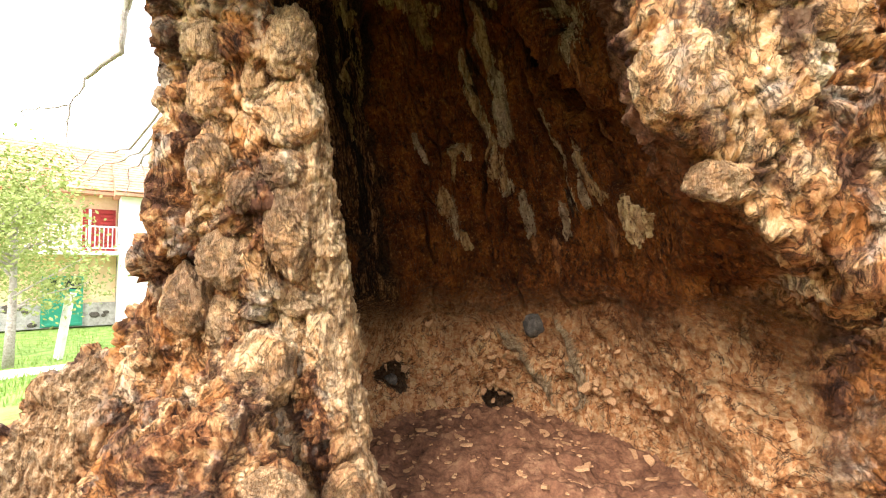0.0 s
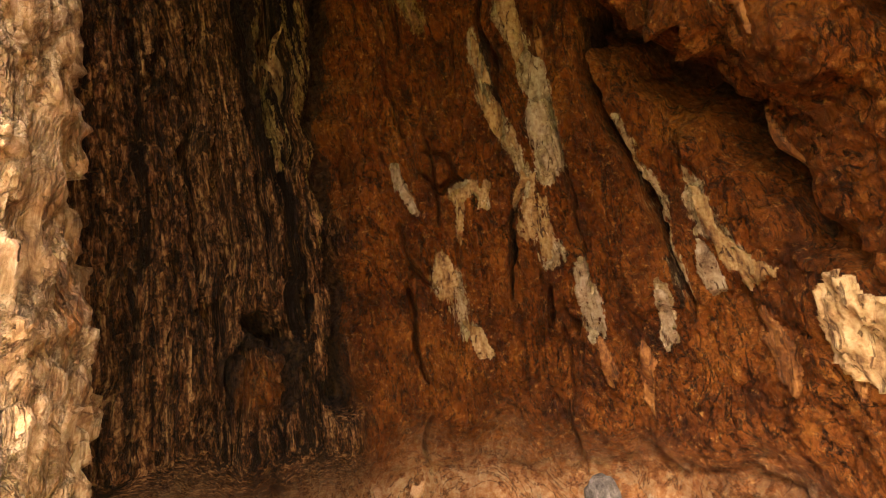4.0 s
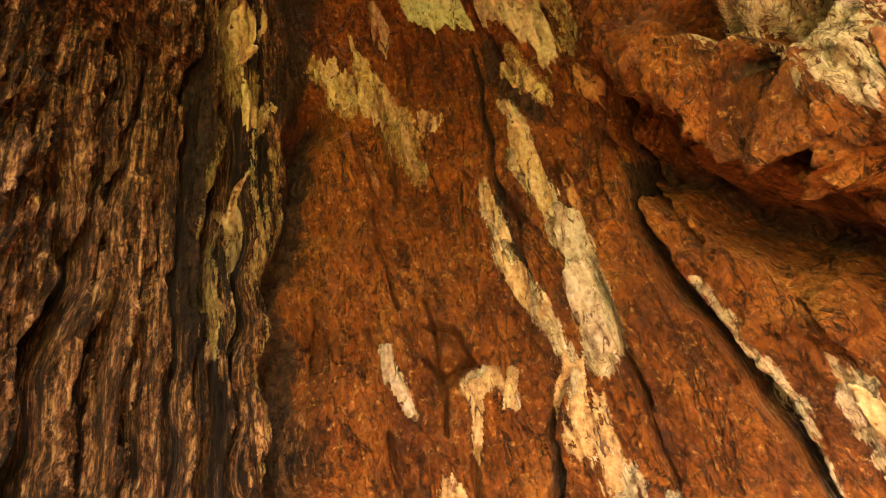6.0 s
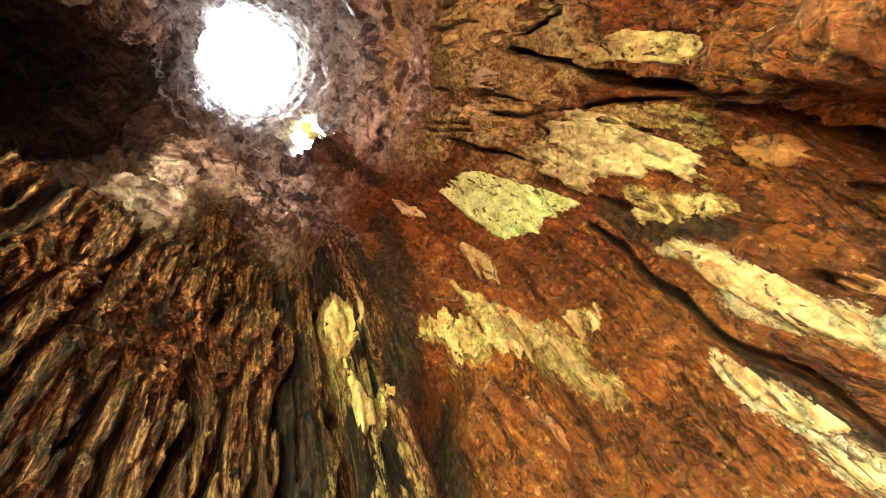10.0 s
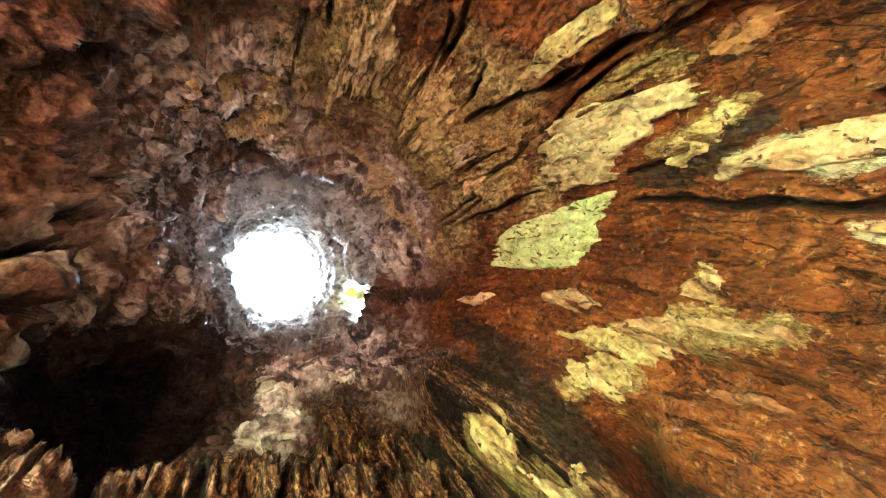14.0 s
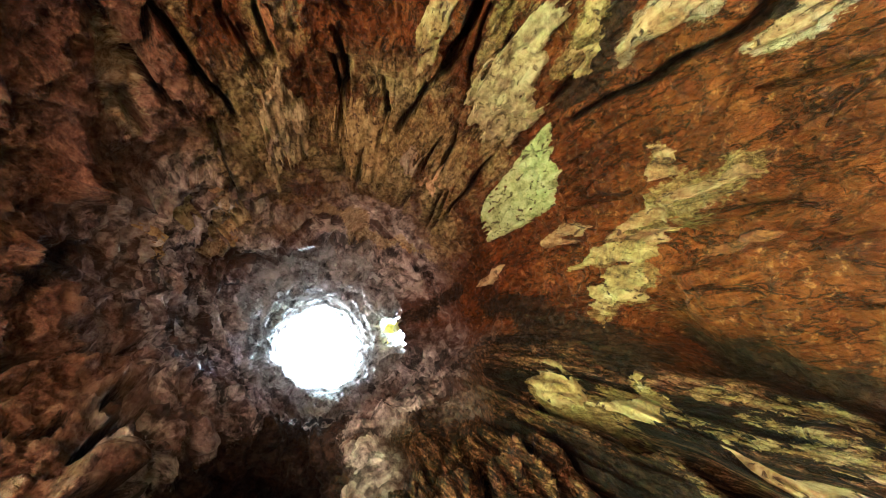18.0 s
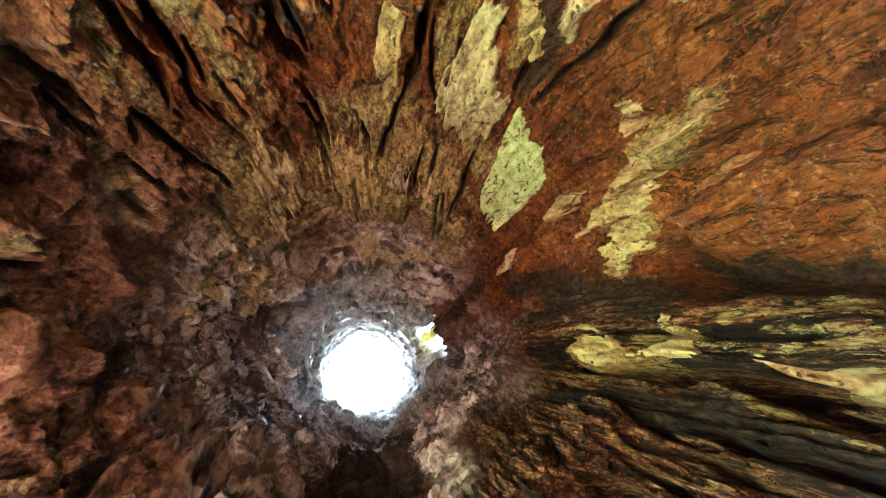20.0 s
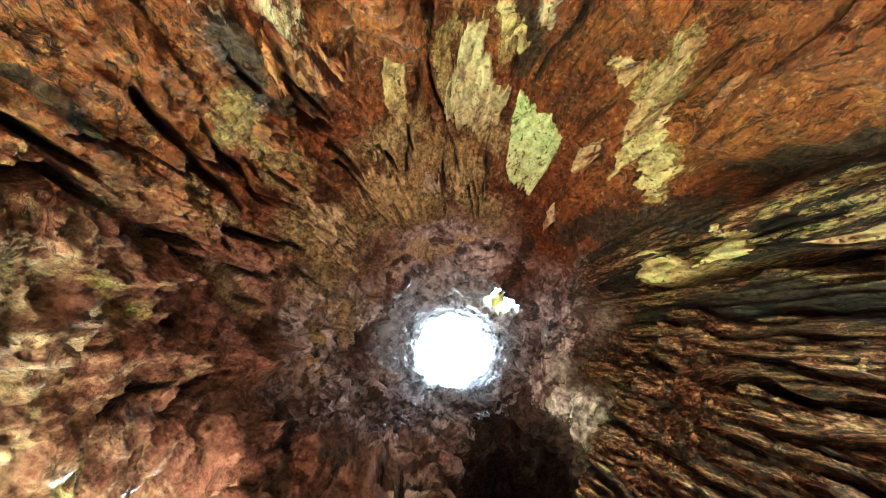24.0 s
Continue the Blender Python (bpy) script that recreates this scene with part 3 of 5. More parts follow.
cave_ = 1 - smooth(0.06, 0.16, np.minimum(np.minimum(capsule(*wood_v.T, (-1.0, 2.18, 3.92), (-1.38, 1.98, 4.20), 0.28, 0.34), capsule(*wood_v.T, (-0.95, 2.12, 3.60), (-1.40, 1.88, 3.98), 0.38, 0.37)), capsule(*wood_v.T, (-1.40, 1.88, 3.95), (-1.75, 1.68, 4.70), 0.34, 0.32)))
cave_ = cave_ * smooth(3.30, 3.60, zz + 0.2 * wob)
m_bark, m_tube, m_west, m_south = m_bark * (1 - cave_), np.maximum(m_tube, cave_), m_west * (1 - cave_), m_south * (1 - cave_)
m_moss = smooth(3.95, 4.15, zz + 0.15 * wob) * (1 - smooth(4.65, 4.95, zz + 0.2 * wob)) * (1 - smooth(40, 68, np.abs((turn_ - 20 + 180) % 360 - 180)))


disp = np.zeros(len(wood_v))


def flakes(g, w, scale, offset=0.0):
    """Steps of uneven height, one to each cell."""
    d, pick = lumps(g * np.array(scale) + offset + 0.25 * w[:, None])
    return pick - 0.5 + 0.25 * (0.5 - d)


def fibrous(g, p, w):
    return 0.12 * perlin(g * np.array([6, 6, 0.6])) + 0.22 * (1 - 2 * np.abs(perlin(g * np.array([15, 15, 0.7]) + 5))) + 0.62 * (1 - 2 * np.abs(perlin(g * np.array([38, 38, 2.4]) + 15))) + 0.60 * flakes(g, w, (62, 62, 14.0), 12.0) + 0.25 * fractal(p * 16 + 9, 2)


def swirling(g, p, w):
    fol = 1 - 2 * np.abs(fractal(p * np.array([3.2, 3.2, 2.0]) + 3, 3, 0.55))
    return 0.35 * fractal(p * 2.4 + 8, 3, 0.5) + 0.28 * fol + 0.38 * flakes(g, w, (11, 11, 4.0)) + 0.42 * flakes(g, w, (34, 34, 22.0), 7.0) + 0.25 * fractal(p * 18, 2)


def knobbly(g, p, w):
    l1, p1 = lumps(p * np.array([6.0, 6.0, 4.2]) + 0.55 * perlin(p * 5)[:, None])
    l2, p2 = lumps(p * np.array([15.0, 15.0, 8.0]) + 0.6 * w[:, None])
    l3, p3 = lumps(p * np.array([34.0, 34.0, 20.0]) + 0.5 * w[:, None])
    crease = np.abs(fractal(p * np.array([4.8, 4.8, 3.2]) + 1.2 * w[:, None], 3, 0.55))
    dome = np.sqrt(np.maximum(1 - (l1 / 0.9) ** 2, 0))
    return dome * 0.075 * smooth(0.45, 0.75, p1) + 0.030 * (p2 - 0.5) - 0.012 * (l2 - 0.45) + 0.012 * (p3 - 0.5) + 0.17 * np.minimum(crease, 0.26) - 0.045


def rugged(g, p, w):
    l2, p2 = lumps(p * np.array([8.0, 8.0, 20.0]) + 0.5 * w[:, None])
    fol = 1 - 2 * np.abs(fractal(p * np.array([3.0, 3.0, 8.0]) + 3, 3, 0.55))
    l3, p3 = lumps(p * np.array([26.0, 26.0, 34.0]) + 0.6 * w[:, None])
    rise = (p[:, 2] + 0.10 * fractal(p * 1.6 + 30, 2)) / 0.23
    ledge = 0.075 * (0.5 - (rise - np.floor(rise))) * smooth(4.5, 4.75, p[:, 2])
    return (ledge + 0.045 * fractal(p * 3.0, 3, 0.55) + 0.060 * (p2 - 0.5) + 0.026 * (p3 - 0.5) + 0.065 * fol) * (1 - 0.6 * smooth(5.4, 6.2, p[:, 2]))


def crumbly(g, p, w):
    l1, p1 = lumps(p * np.array([5.0, 5.0, 7.0]) + 0.5 * w[:, None])
    l2, p2 = lumps(p * np.array([13.0, 13.0, 18.0]) + 0.4 * w[:, None])
    return 0.07 * fractal(p * 2.4 + 4, 3, 0.5) + 0.050 * (p1 - 0.5) + 0.028 * (p2 - 0.5) + 0.010 * fractal(p * 20, 2)


inner_ = 1 - m_bark
for share, kind in ((inner_ * (1 - m_tube) * (1 - m_low) * m_west * 0.046 + m_pale * 0.035, fibrous), (inner_ * (1 - m_tube) * (1 - m_low) * (1 - m_west) * 0.052, swirling),
                    (m_bark * (1 - 0.75 * m_pale), knobbly), (inner_ * np.maximum(m_tube, 0.7 * m_south), rugged), (inner_ * (1 - m_tube) * m_low, crumbly)):
    k = np.nonzero(share > 0.002)[0]
    disp[k] += share[k] * kind(grain_[k], wood_v[k], wob[k])


def along_wall(points, width):
    """Points of the hollow's wall near a line over it, given as (degrees round, height), how far they lie from it, and its half width there."""
    pts = np.array(points, float)
    inside = (m_bark < 0.6) & (zz > pts[:, 1].min() - 3 * width) & (zz < pts[:, 1].max() + 3 * width)
    d_ang = (turn_ - pts[0, 0] + 180) % 360 - 180
    inside &= (d_ang > (pts[:, 0] - pts[0, 0]).min() - 25) & (d_ang < (pts[:, 0] - pts[0, 0]).max() + 25)
    k = np.nonzero(inside)[0]
    u = np.radians(d_ang[k]) * 0.95 + 0.05 * perlin(wood_v[k] * 5 + 40) * min(1, width * 25)
    v = zz[k] + 0.03 * perlin(wood_v[k] * 7 + 60)
    q = np.stack([np.radians(pts[:, 0] - pts[0, 0]) * 0.95, pts[:, 1]], 1)
    best, along = np.full(len(k), 9.0), np.zeros(len(k))
    n = len(q) - 1
    for i in range(n):
        e = q[i + 1] - q[i]
        t = np.clip(((u - q[i, 0]) * e[0] + (v - q[i, 1]) * e[1]) / (e @ e), 0, 1)
        d = np.hypot(u - q[i, 0] - t * e[0], v - q[i, 1] - t * e[1])
        along = np.where(d < best, (i + t) / n, along)
        best = np.minimum(best, d)
    w = width * (0.45 + 0.55 * np.sqrt(np.maximum(1 - (2 * along - 1) ** 2, 0))) * (1 + 0.5 * perlin(np.stack([along * 9, 0 * along, 0 * along + width * 50], 1)))
    return k, best, w


def carve(points, width, depth):
    """Adds to the relief along a line over the wall: depth below 0 is a crack, above 0 a rib."""
    k, best, w = along_wall(points, width)
    disp[k] += depth * np.exp(-(best / w) ** 2) if depth > 0 or width > 0.04 else 1.7 * depth * (1 - smooth(0.30, 0.85, best / w))


m_stain_and_shade = np.zeros((len(wood_v), 3))
BLEACHED, GILT, SHADE_BLACK = 0, 1, 2


def stain_and_shade(kind, points, width, much=1.0):
    """Discolours the wood along a line over the wall; the black kind paints crevice shade."""
    k, best, w = along_wall(points, width)
    m_stain_and_shade[k, kind] = np.maximum(m_stain_and_shade[k, kind], much * np.clip(1.25 - 0.75 * best / np.maximum(w, 0.004), 0, 1))


# cracks, from the widest
carve([(-70, 4.98), (-20, 5.00), (20, 5.04), (60, 5.06), (105, 5.02)], 0.060, 0.09)
carve([(-75, 5.18), (-20, 5.20), (20, 5.24), (60, 5.26), (100, 5.20)], 0.070, -0.10)
carve([(225, 4.55), (205, 4.75), (180, 4.70)], 0.06, 0.07)
carve([(113, 3.45), (115, 3.15), (117, 2.80), (118.5, 2.50), (119.5, 2.10), (120, 1.75), (120, 1.40)], 0.070, -0.24)
carve([(40, 3.62), (43, 3.35), (47, 3.1), (49, 2.80), (47, 2.54), (44, 2.33), (42, 2.08), (41, 1.80)], 0.030, -0.11)
carve([(44, 3.20), (38, 2.85), (30, 2.58), (20, 2.32), (15, 2.12), (10, 1.95)], 0.070, -0.13)
carve([(36, 3.45), (31, 3.12), (26, 2.93), (18, 2.70)], 0.110, 0.085)
carve([(31, 4.40), (38, 4.11), (41, 3.79), (41, 3.54), (42, 3.32), (46, 3.22)], 0.028, -0.09)
carve([(71, 3.74), (72, 3.38), (73, 3.19), (71, 3.02), (72, 2.70)], 0.018, -0.05)
carve([(70, 2.46), (77, 2.23), (79, 1.88)], 0.016, -0.07)
carve([(21, 2.90), (21, 2.74), (14, 2.67)], 0.035, -0.10)
carve([(347, 3.00), (344, 3.42), (344, 3.58), (340, 3.80)], 0.030, -0.10)
carve([(352, 3.2), (348, 3.54), (346, 3.92)], 0.026, -0.10)
carve([(11, 3.20), (9, 3.71), (15, 3.90)], 0.034, -0.12)
carve([(40, 3.46), (42, 3.93), (39, 4.12)], 0.022, -0.08)
carve([(21, 4.50), (19, 4.80)], 0.018, -0.07)
carve([(134, 3.75), (133, 3.43), (131, 3.19), (130, 2.80), (129, 2.3)], 0.028, -0.09)
carve([(141, 3.5), (139, 3.0), (140, 2.4), (138, 1.9)], 0.022, -0.07)
carve([(160, 3.05), (157, 2.71), (155, 2.3), (156, 1.8)], 0.040, -0.10)
carve([(148, 3.3), (149, 2.8), (147, 2.3), (148, 1.7)], 0.020, -0.06)
carve([(104, 2.25), (103, 2.05), (97, 1.96)], 0.016, -0.04)
carve([(331, 3.1), (326, 3.5), (322, 3.9)], 0.05, -0.09)
carve([(315, 2.7), (308, 3.2), (300, 3.7), (292, 4.1)], 0.07, 0.07)
carve([(285, 3.5), (276, 3.8), (262, 4.1)], 0.06, 0.06)
carve([(25, 3.18), (19, 3.04)], 0.05, -0.16)
carve([(15, 2.98), (10, 2.92)], 0.07, -0.18)
carve([(23, 3.38), (19, 3.20), (14, 3.12)], 0.055, 0.09)
# the cleft under the great fold, its shadow painted black
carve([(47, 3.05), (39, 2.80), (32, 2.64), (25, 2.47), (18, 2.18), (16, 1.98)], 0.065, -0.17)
stain_and_shade(SHADE_BLACK, [(47, 3.05), (39, 2.80), (32, 2.64), (25, 2.47), (18, 2.18), (16, 1.98)], 0.040, 0.70)
carve([(32, 3.25), (25, 2.95), (21, 2.78), (13, 2.62)], 0.050, 0.08)
carve([(20, 2.92), (17, 2.86)], 0.050, -0.16)
# shade of the small dent, painted in as well
stain_and_shade(SHADE_BLACK, [(20, 2.92), (16, 2.85)], 0.035)
stain_and_shade(BLEACHED, [(23, 3.10), (14, 3.06), (7, 2.88), (7, 2.66)], 0.110, 0.66)
# painted shade along three of the carved cracks
stain_and_shade(SHADE_BLACK, [(43, 3.35), (48, 3.05), (49, 2.75), (47, 2.54), (44, 2.33), (42, 2.08), (43, 1.85)], 0.018, 0.95)
stain_and_shade(SHADE_BLACK, [(70, 2.46), (77, 2.23), (79, 1.88)], 0.012, 0.95)
stain_and_shade(SHADE_BLACK, [(71, 3.74), (72, 3.38), (73, 3.02), (72, 2.70)], 0.014, 0.9)
# round knot in its ring-shaped hole on the fibrous side, the ring's shade painted
carve([(141, 1.52), (141, 1.56)], 0.080, 0.08)
carve([(149, 1.45), (148, 1.66), (141, 1.77), (134, 1.68), (133, 1.50), (137, 1.38)], 0.034, -0.12)
stain_and_shade(SHADE_BLACK, [(149, 1.45), (148, 1.66), (141, 1.77), (134, 1.68), (133, 1.50), (137, 1.38)], 0.036)
# swirl of grain on the back wall
carve([(95, 2.62), (89, 2.60), (87, 2.48), (92, 2.42), (96, 2.50)], 0.022, -0.05)
carve([(91, 2.54), (92, 2.50)], 0.035, 0.04)
# roots and holes low on the back wall
stain_and_shade(BLEACHED, [(80, 0.95), (72, 0.75), (66, 0.50), (63, 0.25)], 0.040, 0.75)
stain_and_shade(BLEACHED, [(55, 1.05), (52, 0.70), (53, 0.30)], 0.045, 0.75)
# the two low holes get their shade as black colour
stain_and_shade(SHADE_BLACK, [(89, 0.29), (81, 0.31)], 0.060)
stain_and_shade(SHADE_BLACK, [(121, 0.66), (121, 0.46)], 0.090)
# bleached streaks down the back wall
stain_and_shade(BLEACHED, [(66.5, 3.46), (65, 3.16), (63.5, 2.95), (61, 2.78), (63, 2.60), (64, 2.42)], 0.050)
stain_and_shade(BLEACHED, [(75, 3.15), (75, 2.90), (74, 2.70), (71.5, 2.58), (70, 2.45)], 0.036, 0.9)
stain_and_shade(BLEACHED, [(69, 2.50), (70, 2.30), (69, 2.05)], 0.050, 0.72)
stain_and_shade(BLEACHED, [(63, 2.06), (61, 1.88), (61, 1.70)], 0.030)
stain_and_shade(BLEACHED, [(46, 1.95), (45.5, 1.80), (46.5, 1.66)], 0.022)
stain_and_shade(BLEACHED, [(35, 2.32), (32, 2.15), (29, 1.98)], 0.045, 0.85)
stain_and_shade(BLEACHED, [(102.5, 2.55), (101, 2.42), (99, 2.30)], 0.018, 0.9)
stain_and_shade(BLEACHED, [(95, 2.10), (94, 1.95), (90, 1.72)], 0.060, 0.62)
stain_and_shade(BLEACHED, [(90, 2.40), (84, 2.46), (81, 2.33)], 0.022, 0.9)
stain_and_shade(BLEACHED, [(45, 2.60), (43, 2.35), (41, 2.10), (41, 1.85)], 0.030, 0.66)
# yellow crust and splintered wood high on the back wall
stain_and_shade(GILT, [(112, 3.66), (110, 3.57), (104, 3.45)], 0.055)
stain_and_shade(GILT, [(100, 3.75), (97, 3.58), (92, 3.45), (90, 3.20)], 0.050)
stain_and_shade(GILT, [(88, 3.50), (83, 3.46)], 0.040, 0.9)
stain_and_shade(GILT, [(132, 3.72), (131, 3.50), (128, 3.32), (125, 3.22)], 0.060)
stain_and_shade(GILT, [(126, 3.20), (126, 3.00), (125, 2.80), (127, 2.55)], 0.024, 0.62)
stain_and_shade(GILT, [(123, 3.05), (124, 2.75), (124, 2.40), (125, 2.10)], 0.020, 0.58)
stain_and_shade(GILT, [(129, 2.90), (130, 2.55), (130, 2.10)], 0.022, 0.58)
stain_and_shade(GILT, [(121, 3.15), (120, 2.95), (121, 2.75)], 0.025, 0.62)
stain_and_shade(GILT, [(133, 3.10), (134, 2.75), (133, 2.40)], 0.030, 0.62)
stain_and_shade(GILT, [(62, 3.66), (60, 3.48), (57, 3.38)], 0.035, 0.9)
stain_and_shade(GILT, [(50, 4.05), (48, 3.80), (47, 3.50)], 0.050, 0.85)
stain_and_shade(GILT, [(54, 4.30), (45, 4.25), (30, 4.42), (18, 4.55), (5, 4.40)], 0.130, 0.66)
# tan planks between the radiating cracks
stain_and_shade(GILT, [(357, 3.25), (356, 3.60), (357, 4.10)], 0.110, 0.80)
stain_and_shade(GILT, [(340, 3.35), (337, 3.60), (336, 3.90)], 0.070, 0.66)
stain_and_shade(BLEACHED, [(322, 3.78), (317, 3.92), (314, 4.05)], 0.075, 0.85)
stain_and_shade(GILT, [(319, 3.05), (313, 3.35)], 0.040, 0.75)
stain_and_shade(GILT, [(294, 3.10), (283, 3.22)], 0.040, 0.80)
# channels and hollows, their shade painted black
stain_and_shade(SHADE_BLACK, [(121, 4.20), (117, 3.80), (117, 3.60), (121, 3.30)], 0.060)
stain_and_shade(SHADE_BLACK, [(113, 3.45), (115, 3.15), (117, 2.80), (118.5, 2.50), (119.5, 2.10), (120, 1.75), (120, 1.40)], 0.050)
stain_and_shade(SHADE_BLACK, [(68.5, 3.72), (64, 3.50), (60, 3.32)], 0.060, 0.78)
stain_and_shade(SHADE_BLACK, [(102, 4.50), (112, 4.10), (116, 3.80)], 0.090, 0.85)
stain_and_shade(SHADE_BLACK, [(136, 3.30), (135, 3.00), (136, 2.60)], 0.040, 0.9)
stain_and_shade(SHADE_BLACK, [(281, 4.10), (272, 3.90), (264, 3.72)], 0.060, 0.85)
stain_and_shade(SHADE_BLACK, [(4, 3.00), (2, 3.25), (6, 3.55)], 0.050)
stain_and_shade(SHADE_BLACK, [(14, 3.10), (13, 3.45), (13, 3.70)], 0.050, 0.85)
stain_and_shade(SHADE_BLACK, [(341, 2.85), (339, 3.10)], 0.022, 0.9)
stain_and_shade(SHADE_BLACK, [(90, 4.75), (84, 4.90), (98, 5.20)], 0.080, 0.8)
stain_and_shade(BLEACHED, [(0, 4.92), (20, 4.98), (40, 5.02), (69, 4.82)], 0.030, 0.85)
stain_and_shade(BLEACHED, [(300, 4.72), (312, 4.80), (325, 4.62)], 0.030, 0.85)
stain_and_shade(BLEACHED, [(326, 4.55), (322, 4.66)], 0.022)
# deep upright furrows in the fibrous side
rnd = random.Random(8)
for i in range(26):
    deg, z, ln = rnd.uniform(128, 200), rnd.uniform(2.0, 3.6), rnd.uniform(0.5, 1.5)
    carve([(deg, z), (deg + rnd.uniform(-2, 2), z - ln * 0.5), (deg + rnd.uniform(-3, 3), z - ln)], rnd.uniform(0.014, 0.03), -rnd.uniform(0.07, 0.14))
# many small splits and welts along the grain
rnd = random.Random(21)
for i in range(80):
    deg, z, ln = rnd.uniform(-25, 165), rnd.uniform(1.3, 4.3), rnd.uniform(0.12, 0.55)
    slant = rnd.uniform(-3, 3) + (8 * ln if deg < 55 else 0)
    line = [(deg, z), (deg - slant * 0.5 + rnd.uniform(-1, 1), z - ln * 0.5), (deg - slant, z - ln)]
    if i % 3:
        carve(line, rnd.uniform(0.009, 0.020), -rnd.uniform(0.03, 0.07))
    else:
        carve(line, rnd.uniform(0.025, 0.06), rnd.uniform(0.02, 0.05))
# folds and splits in the side over the opening; shade painted into the splits
rnd = random.Random(52)
for i in range(46):
    deg, z, ln = rnd.uniform(222, 338), rnd.uniform(3.0, 4.4), rnd.uniform(0.2, 0.6)
    line = [(deg, z), (deg + rnd.uniform(-5, 5), z - ln * 0.5), (deg + rnd.uniform(-6, 10), z - ln)]
    if i % 2:
        carve(line, rnd.uniform(0.03, 0.06), rnd.uniform(0.04, 0.08))
    else:
        carve(line, rnd.uniform(0.016, 0.036), -rnd.uniform(0.06, 0.11))
        stain_and_shade(SHADE_BLACK, line, 0.018, 0.9)
# fan of cracks in the crusted bark under the chimney, darkened with painted shade
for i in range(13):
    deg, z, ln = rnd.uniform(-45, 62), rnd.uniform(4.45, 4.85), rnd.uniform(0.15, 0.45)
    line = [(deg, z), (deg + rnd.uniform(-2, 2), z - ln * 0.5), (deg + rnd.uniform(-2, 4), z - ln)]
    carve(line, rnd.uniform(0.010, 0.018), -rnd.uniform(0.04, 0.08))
    stain_and_shade(SHADE_BLACK, line, 0.010, 0.85)
# dark pits high in the side over the opening
carve([(300, 3.70), (296, 3.85)], 0.10, -0.12)
carve([(318, 3.90), (316, 4.08)], 0.035, -0.10)
carve([(262, 4.10), (255, 4.22)], 0.12, -0.10)
carve([(330, 4.25), (327, 4.40)], 0.05, -0.08)
# knot holes, dents and root ribs low on the back wall
carve([(138, 1.78), (139, 1.70)], 0.070, -0.12)
carve([(87, 0.30), (82, 0.32)], 0.070, -0.16)
carve([(121, 0.62), (121, 0.50)], 0.110, -0.16)
carve([(80, 0.95), (72, 0.75), (66, 0.50), (63, 0.25)], 0.040, 0.10)
carve([(84, 0.90), (92, 0.60), (98, 0.35)], 0.050, 0.05)
carve([(55, 1.05), (52, 0.70), (53, 0.30)], 0.045, 0.10)
carve([(40, 1.1), (33, 0.8), (20, 0.55)], 0.070, 0.06)
carve([(110, 1.05), (90, 1.02), (70, 1.10), (50, 1.15), (30, 1.2)], 0.060, -0.05)
wood_v = wood_v + wn_ * disp[:, None]
for m, lo, hi in PINNED:
    wood_v[m] = (wood_v[lo] + wood_v[hi]) / 2
_, _, grain_ = zones(wood_v)
grain_ = grain_ * (1 - np.maximum(m_low, m_tube)[:, None]) + wood_v * np.maximum(m_low, m_tube)[:, None]

# radius of the hollow by degrees and height, for what lies on its wall
WALL = np.zeros((360, 300))
near_ = (m_bark < 0.4) & (r_ < 1.4) & (r_ > 0.6) & (zz > 0) & (zz < 6)
ua, za = turn_[near_].astype(int) % 360, (zz[near_] * 50).astype(int)
mx_, my_ = level(zz[near_], MID_X), level(zz[near_], MID_Y)
dist_ = np.hypot(wood_v[near_, 0] - mx_, wood_v[near_, 1] - my_)
cnt_ = np.zeros_like(WALL)
np.add.at(WALL, (ua, za), dist_)
np.add.at(cnt_, (ua, za), 1)
for _ in range(40):
    fill = sum(np.roll(WALL, s, ax) for s in (-1, 1) for ax in (0, 1))
    fcnt = sum(np.roll(cnt_, s, ax) for s in (-1, 1) for ax in (0, 1))
    hole = (cnt_ == 0) & (fcnt > 0)
    WALL[hole], cnt_[hole] = fill[hole] / fcnt[hole], 1
WALL /= np.maximum(cnt_, 1)


def on_wall(deg, z, lift=0.0):
    """Points on the hollow's wall, lifted inward."""
    deg, z = np.asarray(deg, float) % 360, np.asarray(z, float)
    i, j = deg.astype(int), np.clip(z * 50, 0, 298).astype(int)
    fi, fj = deg - i, np.clip(z * 50, 0, 298) - j
    i2 = (i + 1) % 360
    r = (WALL[i, j] * (1 - fi) + WALL[i2, j] * fi) * (1 - fj) + (WALL[i, j + 1] * (1 - fi) + WALL[i2, j + 1] * fi) * fj - lift
    return np.stack([level(z, MID_X) + r * np.cos(np.radians(deg)), level(z, MID_Y) + r * np.sin(np.radians(deg)), z], -1)


# darkness deep in the side hollow is painted on its wood
m_stain_and_shade[:, SHADE_BLACK] = np.maximum(m_stain_and_shade[:, SHADE_BLACK], 0.9 * cave_ * smooth(-0.95, -1.10, wood_v[:, 0]))
old_tree = thing("hollow_tree", "huge old hollow trunk, gnarled tan bark, rotten red-brown inside", "tree")
fc = wood_f[:, 0]
kind_of = np.where((zz[fc] < 0.42) & (wn_[fc, 2] > 0.8) & (m_bark[fc] < 0.5), 4, np.where(m_bark[fc] > 0.5, 0, np.where(m_tube[fc] > 0.5, 2, np.where(m_west[fc] > 0.5, 3, 1))))
